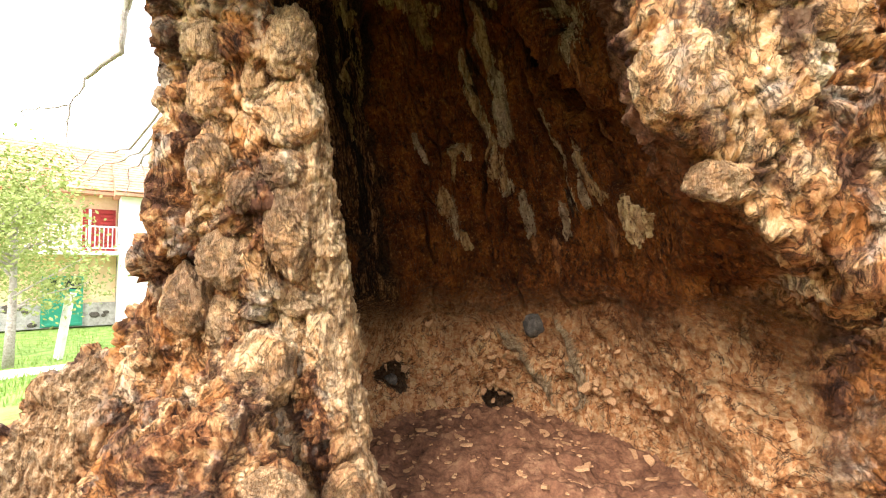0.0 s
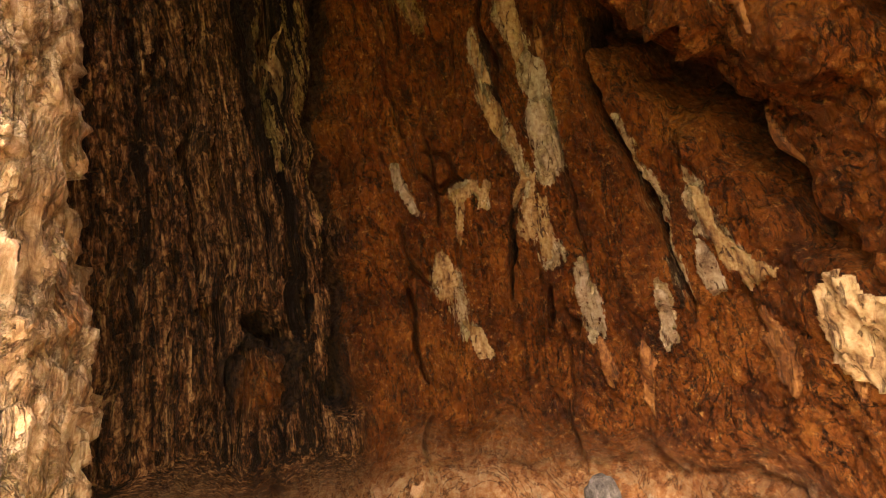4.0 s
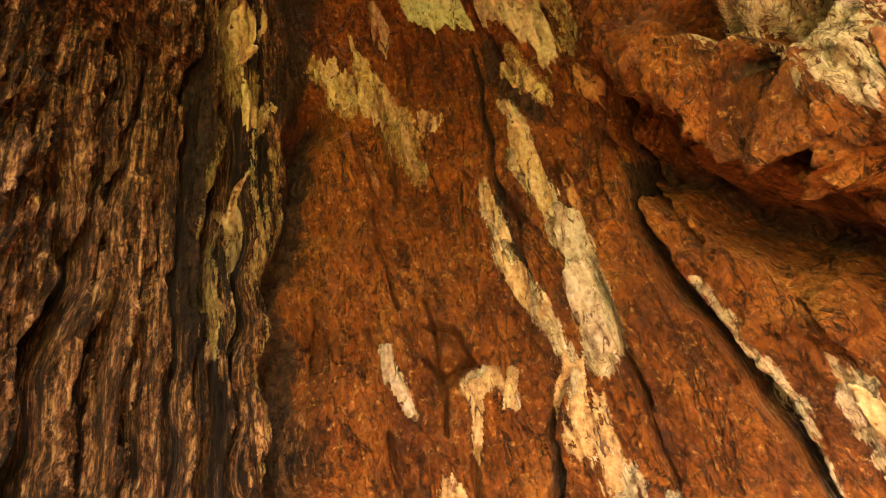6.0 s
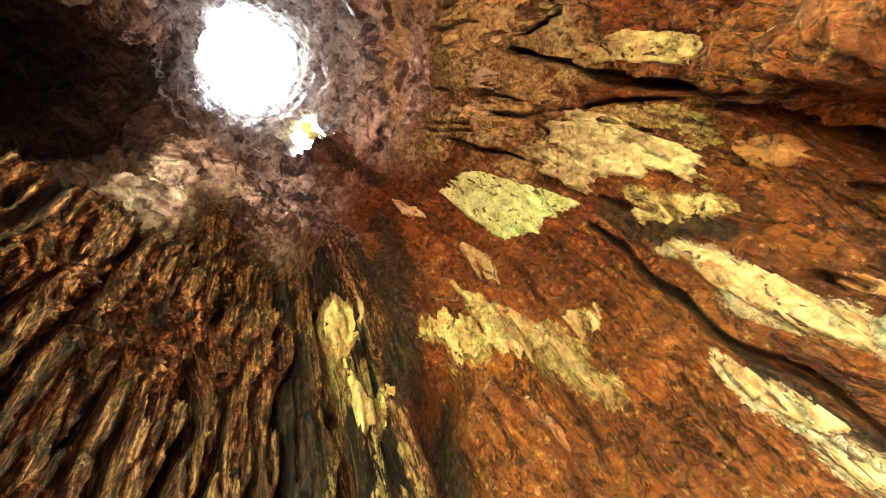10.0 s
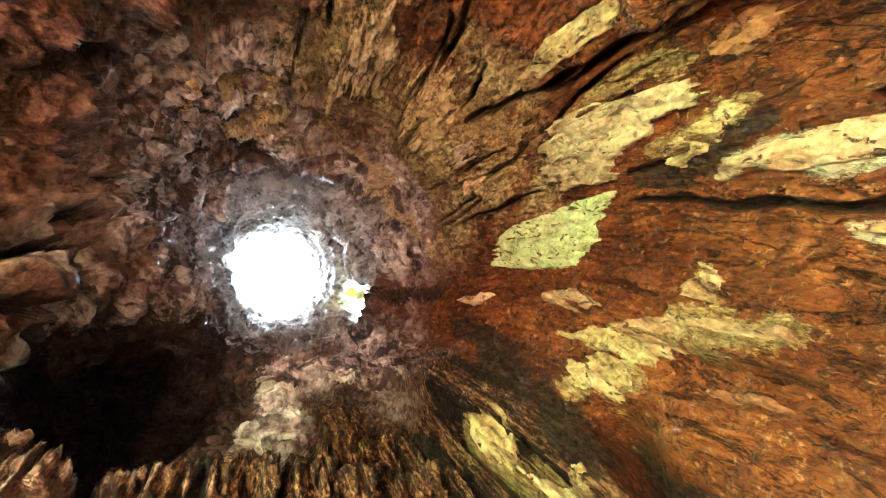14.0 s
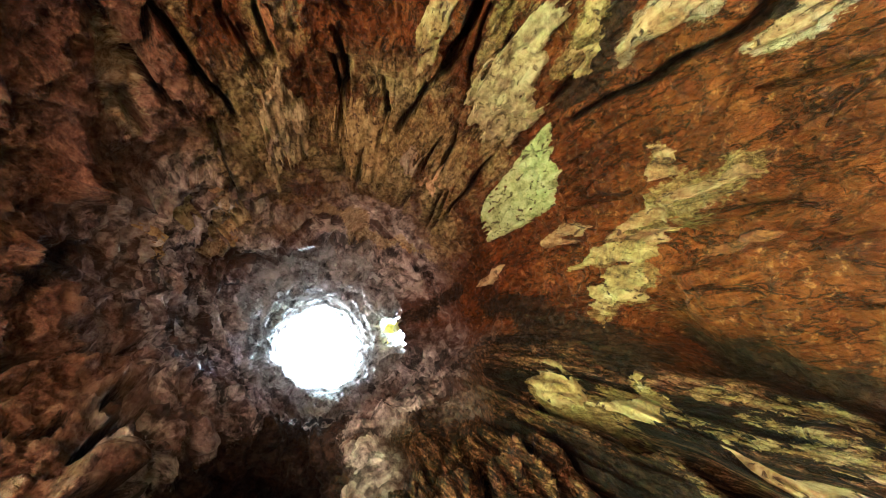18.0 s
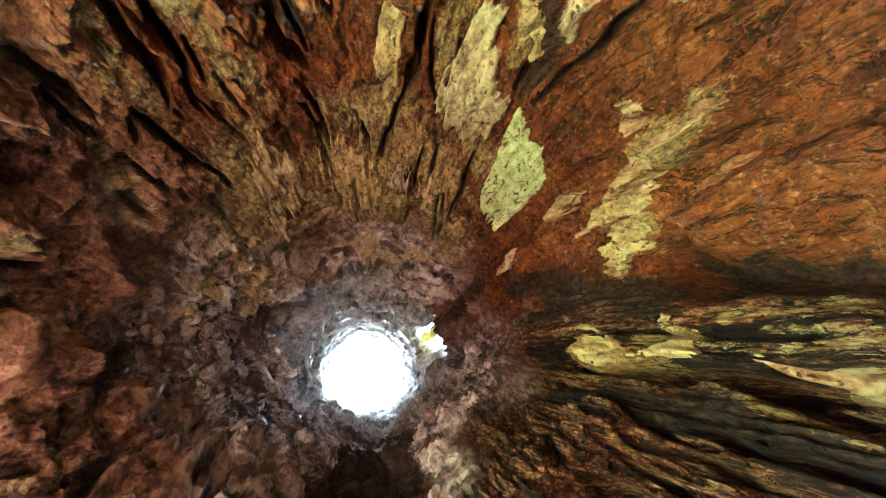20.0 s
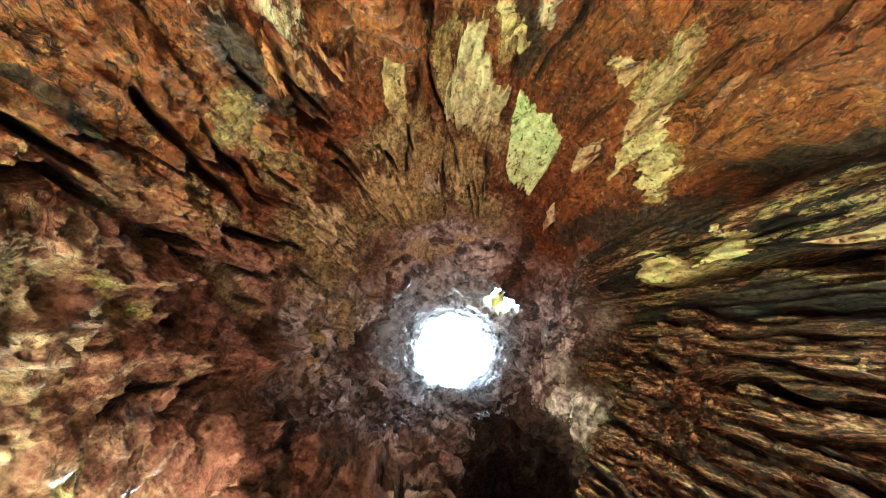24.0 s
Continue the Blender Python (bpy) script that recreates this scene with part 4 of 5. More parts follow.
for k, (nm, lab) in enumerate((("bark", "gnarled tan and grey bark full of knobs"), ("heartwood", "rotten red-brown heartwood"), ("chimney_wall", "dark weathered wood round the hollow's chimney"), ("fibrous_wood", "dark brown stringy wood in upright ridges"))):
    sel = wood_f[kind_of == k]
    used, inv = np.unique(sel, return_inverse=True)
    me = grid_mesh(nm, wood_v[used], inv.reshape(-1, 4), TRUNK)
    for key, arr in (("west", m_west), ("bark", m_bark), ("tube", m_tube), ("moss", m_moss), ("south", m_south), ("pale", m_pale), ("low", m_low), ("skylit_pale", smooth(5.02, 5.16, zz + 0.05 * wob) * (1 - m_bark))):
        me.attributes.new(key, "FLOAT", "POINT").data.foreach_set("value", arr[used].astype(np.float32))
    me.attributes.new("stain_and_shade", "FLOAT_VECTOR", "POINT").data.foreach_set("vector", m_stain_and_shade[used].astype(np.float32).ravel())
    me.attributes.new("grain", "FLOAT_VECTOR", "POINT").data.foreach_set("vector", grain_[used].astype(np.float32).ravel())
    ob = new(nm, me)
    ob.parent = old_tree
    tagged(ob, lab)

sel = wood_f[kind_of == 4]
used, inv = np.unique(sel, return_inverse=True)
tagged(new("floor", grid_mesh("floor", wood_v[used], inv.reshape(-1, 4), SOIL)), "reddish trodden soil in the hollow, strewn with wood chips", "floor", kind="structure")

# ---------- ground ----------
def ground_height(x, y):
    far = np.hypot(x, y - 2.6)
    h = -1.05 * smooth(3.0, 16.0, far) + 0.05 * perlin(np.stack([x * 0.8, y * 0.8, 0 * x], -1).reshape(-1, 3)).reshape(np.shape(x)) * (1 - smooth(25, 60, far))
    return h


k_ = np.concatenate([np.linspace(0, 4, 60), 4 + np.geomspace(0.07, 900, 70)])
an_ = np.linspace(0, 2 * np.pi, 145)[:-1]
RR, AA = np.meshgrid(k_, an_, indexing="ij")
PX, PY = RR * np.cos(AA), 2.6 + RR * np.sin(AA)
gv = np.stack([PX, PY, ground_height(PX, PY)], -1).reshape(-1, 3)
ii, jj = np.meshgrid(np.arange(len(k_) - 1), np.arange(len(an_)), indexing="ij")
jn = (jj + 1) % len(an_)
gq = np.stack([ii * len(an_) + jj, (ii + 1) * len(an_) + jj, (ii + 1) * len(an_) + jn, ii * len(an_) + jn], -1).reshape(-1, 4)


def ground_material():
    m = Nodes("ground_soil_and_grass", 0.95, spec=0.2)
    obj = m.coord()
    soil = m.ramp(m.noise(obj, 9, 5, 0.6, 0.4), (0.34, (0.07, 0.030, 0.017)), (0.5, (0.15, 0.075, 0.042)), (0.66, (0.25, 0.15, 0.09)))
    grass = m.ramp(m.noise(obj, 3, 5, 0.6), (0.35, (0.10, 0.18, 0.035)), (0.6, (0.24, 0.34, 0.09)))
    sep = m.t.nodes.new("ShaderNodeVectorMath")
    sep.operation = "LENGTH"
    m.set(sep.inputs[0], m.scaled(obj, (1, 1, 0)))
    d = m.math("ADD", sep.outputs["Value"], m.noise(obj, 0.8, 3))
    col = m.mix(m.ramp(m.math("DIVIDE", d, 20.0), (0.30, 0.0), (0.36, 1.0)), soil, grass)
    return m.done(col, m.bump(m.noise(obj, 30, 5, 0.65), 0.8, 0.02))


ground = tagged(new("ground", grid_mesh("ground", gv, gq, ground_material())), "bare red-brown soil round the tree, grass farther off", "ground", kind="structure")


# ---------- pale plates of wood and bark left on the wall ----------
def plate_material(name, dark, mid, light, split=1.0):
    """Bare wood or crust, split along the grain by dark fissures."""
    m = Nodes(name, 0.78, spec=0.3)
    obj = m.coord()
    long_ = m.scaled(obj, (1, 1, 0.2))
    a, b = m.noise(long_, 20, 6, 0.65, 0.8), m.noise(obj, 60, 5, 0.65)
    col = m.ramp(m.mix(0.35, a, b), (0.36, dark), (0.47, mid), (0.60, light))
    gap = m.ramp(m.noise(m.scaled(obj, (1, 1, 0.16)), 38, 4, 0.6, 1.2), (0.36, 0.0), (0.41, 1.0))
    col = m.mix(m.math("MULTIPLY", m.math("SUBTRACT", 1.0, gap), split), col, (0.05, 0.018, 0.006))
    return m.done(col, m.bump(gap, 0.8, 0.012, m.bump(m.mix(0.5, a, b), 0.9, 0.014)))


PALE = plate_material("pale_bare_wood", (0.07, 0.026, 0.008), (0.20, 0.108, 0.040), (0.35, 0.235, 0.115), 0.95)
TAN = plate_material("tan_bark", (0.10, 0.048, 0.018), (0.32, 0.19, 0.085), (0.50, 0.36, 0.19), 0.7)
WHITE = plate_material("bleached_wood", (0.075, 0.038, 0.019), (0.195, 0.130, 0.076), (0.32, 0.245, 0.165), 0.9)
LICHEN = plate_material("green_yellow_lichen_crust", (0.10, 0.105, 0.025), (0.28, 0.30, 0.108), (0.43, 0.45, 0.21), 0.95)
CRUST = plate_material("grey_tan_bark_plate", (0.095, 0.057, 0.022), (0.225, 0.158, 0.070), (0.38, 0.295, 0.150), 0.6)
YELLOW = plate_material("yellow_splintered_wood", (0.068, 0.036, 0.010), (0.225, 0.145, 0.048), (0.40, 0.295, 0.122), 1.0)


def plate(name, label, material, outline, thick=0.012, ragged=0.02, seed=0):
    """A ragged plate lying on the hollow's wall. outline: (degrees round, height) corners."""
    o = np.array(outline, float)
    step = 0.005
    du, dz = math.degrees(step / 0.95), step
    us = np.arange(o[:, 0].min() - 3, o[:, 0].max() + 3, du)
    zs = np.arange(o[:, 1].min() - 0.05, o[:, 1].max() + 0.05, dz)
    U, Zg = np.meshgrid(us, zs, indexing="ij")
    flat = np.stack([np.radians(U) * 0.95, Zg, 0 * U + seed], -1).reshape(-1, 3)
    px, pz = flat[:, 0].copy(), flat[:, 1].copy()
    px += ragged * 0.7 * fractal(flat * np.array([16, 9, 1]), 2).reshape(-1)
    pz += ragged * (2.2 * perlin(flat * np.array([45, 5, 1]) + 9) + 1.0 * perlin(flat * np.array([17, 8, 1]) + 30))
    inside = np.zeros(len(px), bool)
    n = len(o)
    ox, oz = np.radians(o[:, 0]) * 0.95, o[:, 1]
    for i in range(n):
        j = (i + 1) % n
        c = (oz[i] > pz) != (oz[j] > pz)
        with np.errstate(divide="ignore", invalid="ignore"):
            c &= px < (ox[j] - ox[i]) * (pz - oz[i]) / (oz[j] - oz[i]) + ox[i]
        inside ^= c
    crack = np.abs(perlin(flat * np.array([14, 5, 1]) + 77)) + 0.5 * np.abs(perlin(flat * np.array([30, 14, 1]) + 7))
    inside &= crack > 0.016
    inside = inside.reshape(U.shape)
    cell = inside[:-1, :-1] & inside[1:, :-1] & inside[1:, 1:] & inside[:-1, 1:]
    if cell.sum() < 4:
        cell[:] = False
        cell[len(us) // 2 - 2:len(us) // 2 + 2, 6:-6] = True
    _, leaf_ = lumps(flat * np.array([28, 11, 1]) + 0.3 * perlin(flat * 9)[:, None])
    rise = thick * (0.65 + 0.5 * fractal(flat * np.array([22, 10, 1]) + 3, 2) + 0.7 * (leaf_ - 0.35)).reshape(U.shape)
    rise = np.maximum(rise, 0.2 * thick)
    top = on_wall(U.ravel(), Zg.ravel(), 0.006 + rise.ravel())
    low = on_wall(U.ravel(), Zg.ravel(), -0.02)
    ci, cj = np.nonzero(cell)
    w = U.shape[1]
    quad = np.stack([ci * w + cj, ci * w + cj + 1, (ci + 1) * w + cj + 1, (ci + 1) * w + cj], 1)
    padded = np.pad(cell, 1)
    skirts = []
    for di, dj, a, b in ((-1, 0, 1, 0), (1, 0, 3, 2), (0, -1, 0, 3), (0, 1, 2, 1)):
        open_ = ~padded[ci + 1 + di, cj + 1 + dj]
        q = quad[open_]
        skirts.append(np.stack([q[:, a], q[:, b], q[:, b] + len(top), q[:, a] + len(top)], 1))
    quads = np.concatenate([quad] + skirts)
    verts = np.concatenate([top, low])
    used, inv = np.unique(quads, return_inverse=True)
    ob = new(name, grid_mesh(name, verts[used], inv.reshape(-1, 4), material))
    ob.parent = old_tree
    return tagged(ob, label)


PL, ST = "bark_plate", "wood_splinter"
plate(PL, "green-yellow lichened plate", LICHEN, [(83, 4.40), (72, 4.41), (69, 4.11), (68, 3.80), (72, 3.87), (78, 3.89), (85, 3.99), (86, 4.17)], 0.016, 0.02, 1)
plate(PL, "grey-tan bark plate with a torn edge", CRUST, [(59, 4.18), (48, 4.01), (49, 3.79), (51, 3.53), (52, 3.48), (56, 3.50), (56, 3.60), (62, 3.77), (66, 3.80), (65, 4.06)], 0.030, 0.022, 2)
plate(ST, "", YELLOW, [(63, 3.68), (60, 3.55), (63, 3.49), (66, 3.56)], 0.014, 0.015, 3)
plate(ST, "", YELLOW, [(60, 3.53), (56, 3.42), (58, 3.36), (61, 3.45)], 0.014, 0.012, 4)
plate(ST, "pale splintered wood", PALE, [(66, 3.46), (63, 3.28), (62, 3.13), (62, 2.98), (65, 2.95), (67, 3.10), (68, 3.26)], 0.016, 0.010, 5)
plate(ST, "bleached bare wood", WHITE, [(62, 2.98), (58, 2.91), (58, 2.78), (60, 2.75), (64, 2.76), (64, 2.89)], 0.014, 0.010, 6)
plate(ST, "bleached bare wood", WHITE, [(64, 2.76), (60, 2.74), (60.5, 2.58), (61, 2.42), (65, 2.47), (66.5, 2.60), (66, 2.72)], 0.014, 0.010, 7)
plate(ST, "", PALE, [(76, 2.91), (74, 2.78), (70, 2.63), (70, 2.57), (75, 2.67), (77, 2.83)], 0.012, 0.012, 8)
plate(ST, "", PALE, [(75.5, 3.17), (73.5, 3.05), (72.5, 2.90), (75, 2.88), (76.5, 3.04)], 0.012, 0.010, 9)
plate(PL, "yellow peeling wood plate", YELLOW, [(135, 3.63), (126, 3.79), (124, 3.70), (129, 3.47), (132, 3.41), (135, 3.50)], 0.02, 0.02, 10)
plate(ST, "", YELLOW, [(131, 3.43), (128, 3.33), (121, 3.34), (124, 3.23), (130, 3.17)], 0.014, 0.025, 11)
plate(PL, "yellow peeling wood plate", YELLOW, [(113, 3.66), (103, 3.66), (101, 3.46), (106, 3.45), (110, 3.52)], 0.014, 0.03, 12)
plate(ST, "", PALE, [(97, 3.67), (91, 3.56), (90, 3.27), (88, 3.22), (91, 3.19), (93, 3.43), (99, 3.42)], 0.010, 0.018, 13)
plate(ST, "", PALE, [(88, 3.50), (81, 3.50), (84, 3.40), (88, 3.42)], 0.010, 0.015, 14)
plate(ST, "", YELLOW, [(103, 3.86), (97, 3.69), (96, 3.44), (101, 3.46)], 0.010, 0.022, 15)
plate(ST, "", WHITE, [(103.5, 2.55), (101, 2.55), (100.7, 2.41), (98, 2.31), (100, 2.29), (103.5, 2.41)], 0.010, 0.006, 16)
plate(ST, "", PALE, [(96, 2.13), (93, 2.11), (91, 1.96), (94, 1.89), (98, 1.91), (98, 2.01)], 0.008, 0.022, 17)
plate(ST, "bleached bare wood", WHITE, [(63.5, 2.05), (61, 2.05), (58.5, 1.86), (59.5, 1.70), (63, 1.77), (65, 1.88)], 0.014, 0.008, 18)
plate(ST, "", WHITE, [(46.5, 1.92), (44.5, 1.90), (44.5, 1.71), (47.5, 1.67), (47.5, 1.81)], 0.010, 0.008, 19)
plate(ST, "bleached bare wood", WHITE, [(35.5, 2.09), (33, 2.04), (32.5, 1.89), (36, 1.88), (37.5, 1.96)], 0.012, 0.008, 20)
plate(ST, "", PALE, [(34, 2.29), (31, 2.23), (31, 2.11), (27, 2.01), (22, 1.93), (29, 1.88), (32, 1.99), (34, 2.17)], 0.010, 0.015, 21)
plate(ST, "", PALE, [(69, 2.32), (65, 2.37), (67.5, 2.05), (71, 2.08)], 0.008, 0.015, 22)
plate(ST, "", PALE, [(92.5, 1.84), (87, 1.73), (84, 1.60), (89, 1.60)], 0.006, 0.015, 23)
plate(ST, "", PALE, [(71, 2.46), (66.5, 2.47), (70.5, 2.17), (76, 2.16), (75, 2.32)], 0.008, 0.012, 24)
plate(ST, "", PALE, [(75.5, 2.86), (72, 2.80), (69, 2.62), (73, 2.58), (76.5, 2.75)], 0.010, 0.012, 25)
plate(ST, "", PALE, [(91, 2.41), (82, 2.47), (82, 2.40), (89, 2.34)], 0.010, 0.008, 26)
plate(ST, "", PALE, [(80.5, 2.47), (78.5, 2.45), (81.5, 2.32), (84, 2.32)], 0.010, 0.006, 27)
plate(PL, "tan bark plate", TAN, [(16, 1.87), (12, 1.91), (2, 1.77), (-2, 1.74), (4, 1.65), (12, 1.57), (18, 1.66)], 0.03, 0.02, 28)
plate(ST, "", PALE, [(129.5, 3.10), (127, 2.94), (125.5, 2.76), (128, 2.70), (130.5, 2.87)], 0.012, 0.012, 29)
plate(ST, "", YELLOW, [(33, 3.55), (38, 3.60), (37, 4.0), (33, 4.1), (31, 3.8)], 0.012, 0.02, 32)

# small ragged flakes left between the larger ones
FLAKE = plate_material("red_brown_wood_flake", (0.03, 0.009, 0.003), (0.13, 0.042, 0.009), (0.27, 0.115, 0.032), 0.8)
rnd = random.Random(77)
for i in range(14):
    deg, z = rnd.uniform(-8, 112), rnd.uniform(1.45, 4.0)
    w, h, sl = rnd.uniform(1.0, 3.2), rnd.uniform(0.05, 0.17), rnd.uniform(-1.5, 3.0)
    plate(ST, "", FLAKE if i % 8 else PALE, [(deg - w, z + h * 0.4), (deg, z + h), (deg + w * 0.8, z + h * 0.5), (deg + w - sl, z - h * 0.6), (deg - sl, z - h), (deg - w * 0.7 - sl, z - h * 0.3)], rnd.uniform(0.008, 0.018), 0.012, 50 + i)

# ---------- knots on the front of the trunk ----------
face_ = wood_v[(m_bark > 0.5) & (wood_v[:, 1] < 2.7) & (zz > 0.1) & (zz < 3.4)]


def front_at(x, z):
    """How far forward the trunk's front stands at a place."""
    d = np.hypot(face_[:, 0] - x, face_[:, 2] - z)
    near = face_[d < 0.05]
    return float(np.percentile(near[:, 1], 30)) if len(near) else 1.85


def knot(x, z, w, h, hollow=0.0, seed=1, label="", deep=0.75):
    """A burl: a swollen lump with folds, some with a hollow in the middle."""
    bm = bmesh.new()
    bmesh.ops.create_icosphere(bm, subdivisions=5, radius=1.0)
    co = np.array([v.co[:] for v in bm.verts])
    f = 1 + 0.18 * fractal(co * 1.3 + seed * 7.1, 3) + 0.08 * (1 - 2 * np.abs(perlin(co * 3.2 + seed)))
    d, pick = lumps(co * 3.0 + seed * 3.3)
    f += 0.07 * (0.5 - d) + 0.05 * fractal(co * 9 + seed, 2)
    if hollow:
        f -= hollow * np.exp(-((co[:, 0] / 0.42) ** 2 + (co[:, 2] + 0.15) ** 2 / 0.10)) * (co[:, 1] < 0)
    co = co * f[:, None] * np.array([1.12 * w, deep * max(w, h) * 0.8, 1.12 * h])
    y = front_at(x, z)
    for v, c in zip(bm.verts, co):
        v.co = c
    for fc_ in bm.faces:
        fc_.smooth = True
    bmesh.ops.translate(bm, verts=bm.verts, vec=(x, y + 0.10 * min(w, h), z))
    ob = part("knot", bm, TRUNK, old_tree, label)
    ob.data.attributes.new("bark", "FLOAT", "POINT").data.foreach_set("value", np.ones(len(co), np.float32))
    ob.data.attributes.new("pale", "FLOAT", "POINT").data.foreach_set("value", np.full(len(co), 0.25 + 0.6 * (seed * 0.37 % 1), np.float32))
    ob.data.attributes.new("grain", "FLOAT_VECTOR", "POINT").data.foreach_set("vector", (co * np.array([6, 6, 9]) + seed).astype(np.float32).ravel())
    return ob


knot(-0.655, 2.10, 0.115, 0.115, 0.45, 1, "pale round burl with a hollow")
knot(-0.680, 2.44, 0.105, 0.14, 0.0, 2)
knot(-0.690, 1.88, 0.100, 0.085, 0.2, 3)
knot(-0.660, 1.63, 0.100, 0.19, 0.0, 4, "long upright burl")
knot(-0.675, 1.31, 0.105, 0.070, 0.5, 5, "burl with an oval scar")
knot(-0.800, 1.00, 0.130, 0.150, 0.15, 6)
knot(-1.050, 2.24, 0.095, 0.13, 0.2, 7)
knot(-1.060, 2.46, 0.110, 0.10, 0.0, 8)
knot(-1.010, 1.90, 0.085, 0.12, 0.3, 9)
knot(-0.980, 1.50, 0.120, 0.12, 0.15, 10)
knot(-0.58, 1.75, 0.055, 0.10, 0.2, 11)
knot(-1.20, 1.30, 0.10, 0.14, 0.0, 12)
knot(-1.02, 1.22, 0.09, 0.11, 0.1, 13)
knot(-0.86, 1.78, 0.06, 0.08, 0.0, 14)
knot(-0.84, 2.28, 0.05, 0.10, 0.0, 15)
knot(-0.62, 0.62, 0.11, 0.10, 0.0, 16)
knot(-0.42, 0.45, 0.09, 0.12, 0.5, 17)
knot(0.86, 1.72, 0.085, 0.06, 0.3, 18, "rounded burl tip")
knot(0.72, 2.02, 0.13, 0.14, 0.35, 19)
knot(1.05, 2.38, 0.16, 0.12, 0.0, 23)
plate(PL, "brown gnarled bark plate", FLAKE, [(25, 3.42), (17, 3.22), (9, 3.08), (6, 3.25), (12, 3.5), (20, 3.6)], 0.035, 0.03, 33)

# flaking plates round the lip of the chimney
plate(PL, "pale grey-tan bark plate", CRUST, [(-8, 4.62), (-16, 4.40), (-14, 4.22), (-6, 4.15), (1, 4.32), (0, 4.55)], 0.03, 0.028, 201)
plate(PL, "olive-tan mossy bark plate", YELLOW, [(24, 4.72), (12, 4.60), (8, 4.38), (16, 4.28), (27, 4.40), (31, 4.60)], 0.025, 0.03, 202)
rnd2 = random.Random(31)
for i in range(12):
    deg, z, w, h = rnd2.uniform(-70, 95), rnd2.uniform(4.35, 5.05), rnd2.uniform(2.5, 6), rnd2.uniform(0.04, 0.11)
    plate(ST, "", (TAN, CRUST, WHITE, TAN)[i % 4], [(deg - w, z + h * 0.4), (deg, z + h), (deg + w * 0.8, z + h * 0.5), (deg + w, z - h * 0.6), (deg, z - h), (deg - w * 0.7, z - h * 0.3)], rnd2.uniform(0.015, 0.035), 0.016, 210 + i)

# ---------- small things in the hollow ----------
STONE = simple("dark_grey_stone", [(0.03, 0.026, 0.022), (0.095, 0.082, 0.070), (0.20, 0.175, 0.15)], 18, 0.95, 0.7, 0.01, spec=0.1)
CHIP = simple("dry_wood_chip", [(0.18, 0.075, 0.03), (0.46, 0.25, 0.12), (0.66, 0.45, 0.26)], 25, 0.85, 0.5, 0.004)


def lump_mesh(w, d, h, seed, rough=0.2):
    bm = bmesh.new()
    bmesh.ops.create_icosphere(bm, subdivisions=3, radius=1.0)
    co = np.array([v.co[:] for v in bm.verts])
    f = 1 + rough * fractal(co * 1.4 + seed, 3)
    for v, c in zip(bm.verts, co * f[:, None] * np.array([w, d, h])):
        v.co = c
    return bm


def settle(name, bm, material, at, label, category, group=""):
    me = bpy.data.meshes.new(name)
    bm.to_mesh(me)
    bm.free()
    me.materials.append(material)
    ob = new(name, me)
    ob.location = at
    return tagged(ob, label, category, group)


p_ = on_wall([66.0], [0.98], 0.03)[0]
settle("stone", lump_mesh(0.085, 0.07, 0.10, 3), STONE, p_, "dark grey stone wedged in the rotten wood", "stone")
p_ = on_wall([121.0], [0.50], 0.03)[0]
settle("stone", lump_mesh(0.06, 0.05, 0.05, 9), STONE, p_, "small grey stone in a dark hole", "stone")
p_ = on_wall([138.0], [1.73], 0.0)[0]
settle("stone", lump_mesh(0.05, 0.05, 0.06, 12), STONE, p_, "blue-grey stone lodged in a knot hole", "stone")

chip_meshes = []
for i in range(6):
    rnd = random.Random(40 + i)
    n = 6
    ring = [(math.cos(6.283 * k / n) * rnd.uniform(0.6, 1.2), 0.55 * math.sin(6.283 * k / n) * rnd.uniform(0.6, 1.2)) for k in range(n)]
    vs = [(x, y, 0.12 * x * x + rnd.uniform(-0.05, 0.05)) for x, y in ring] + [(x * 0.9, y * 0.9, 0.22 + 0.12 * x * x + rnd.uniform(-0.05, 0.05)) for x, y in ring]
    me = bpy.data.meshes.new("wood_chip")
    me.from_pydata(vs, [], [tuple(range(n))[::-1], tuple(range(n, 2 * n))] + [(k, (k + 1) % n, n + (k + 1) % n, n + k) for k in range(n)])
    me.materials.append(CHIP)
    chip_meshes.append(me)
floor_v = wood_v[np.unique(wood_f[kind_of == 4])]
rnd = random.Random(5)
low_back = [(rnd.uniform(15, 125), rnd.betavariate(1.2, 1.8) * 0.95 + 0.08) for _ in range(900)]


def chip_pose(i):
    """A chip's place on the low back wall or on the floor."""
    size = rnd.uniform(0.012, 0.035) if i >= 110 else rnd.uniform(0.035, 0.075)
    if i % 5 < 2:
        deg, z = low_back[i]
        p = on_wall([deg], [z], 0.004)[0]
        m = Matrix.Translation(p) @ Euler((radians(rnd.uniform(40, 75)), 0, radians(deg - 90 + rnd.uniform(-25, 25)))).to_matrix().to_4x4()
    else:
        p = floor_v[rnd.randrange(len(floor_v))]
        m = Matrix.Translation((p[0], p[1], p[2] + 0.002)) @ Euler((rnd.uniform(-0.2, 0.2), rnd.uniform(-0.2, 0.2), rnd.uniform(0, 6.28))).to_matrix().to_4x4()
    return m @ Matrix.Diagonal((size, size, size, 1)) @ pose(0, 0, 0, 0, 0, rnd.uniform(0, 360))


loose_v, loose_f = [], []
for i in range(480):
    m = chip_pose(i)
    src = chip_meshes[i % 6]
    if i < 110:
        ob = new("wood_chip", src)
        ob.matrix_world = m
        tagged(ob, "dry flat chip of rotten wood on the soil", "wood chip", "wood chips in the hollow")
    else:
        base = len(loose_v)
        loose_v += [m @ v.co for v in src.vertices]
        loose_f += [tuple(base + k for k in p.vertices) for p in src.polygons]
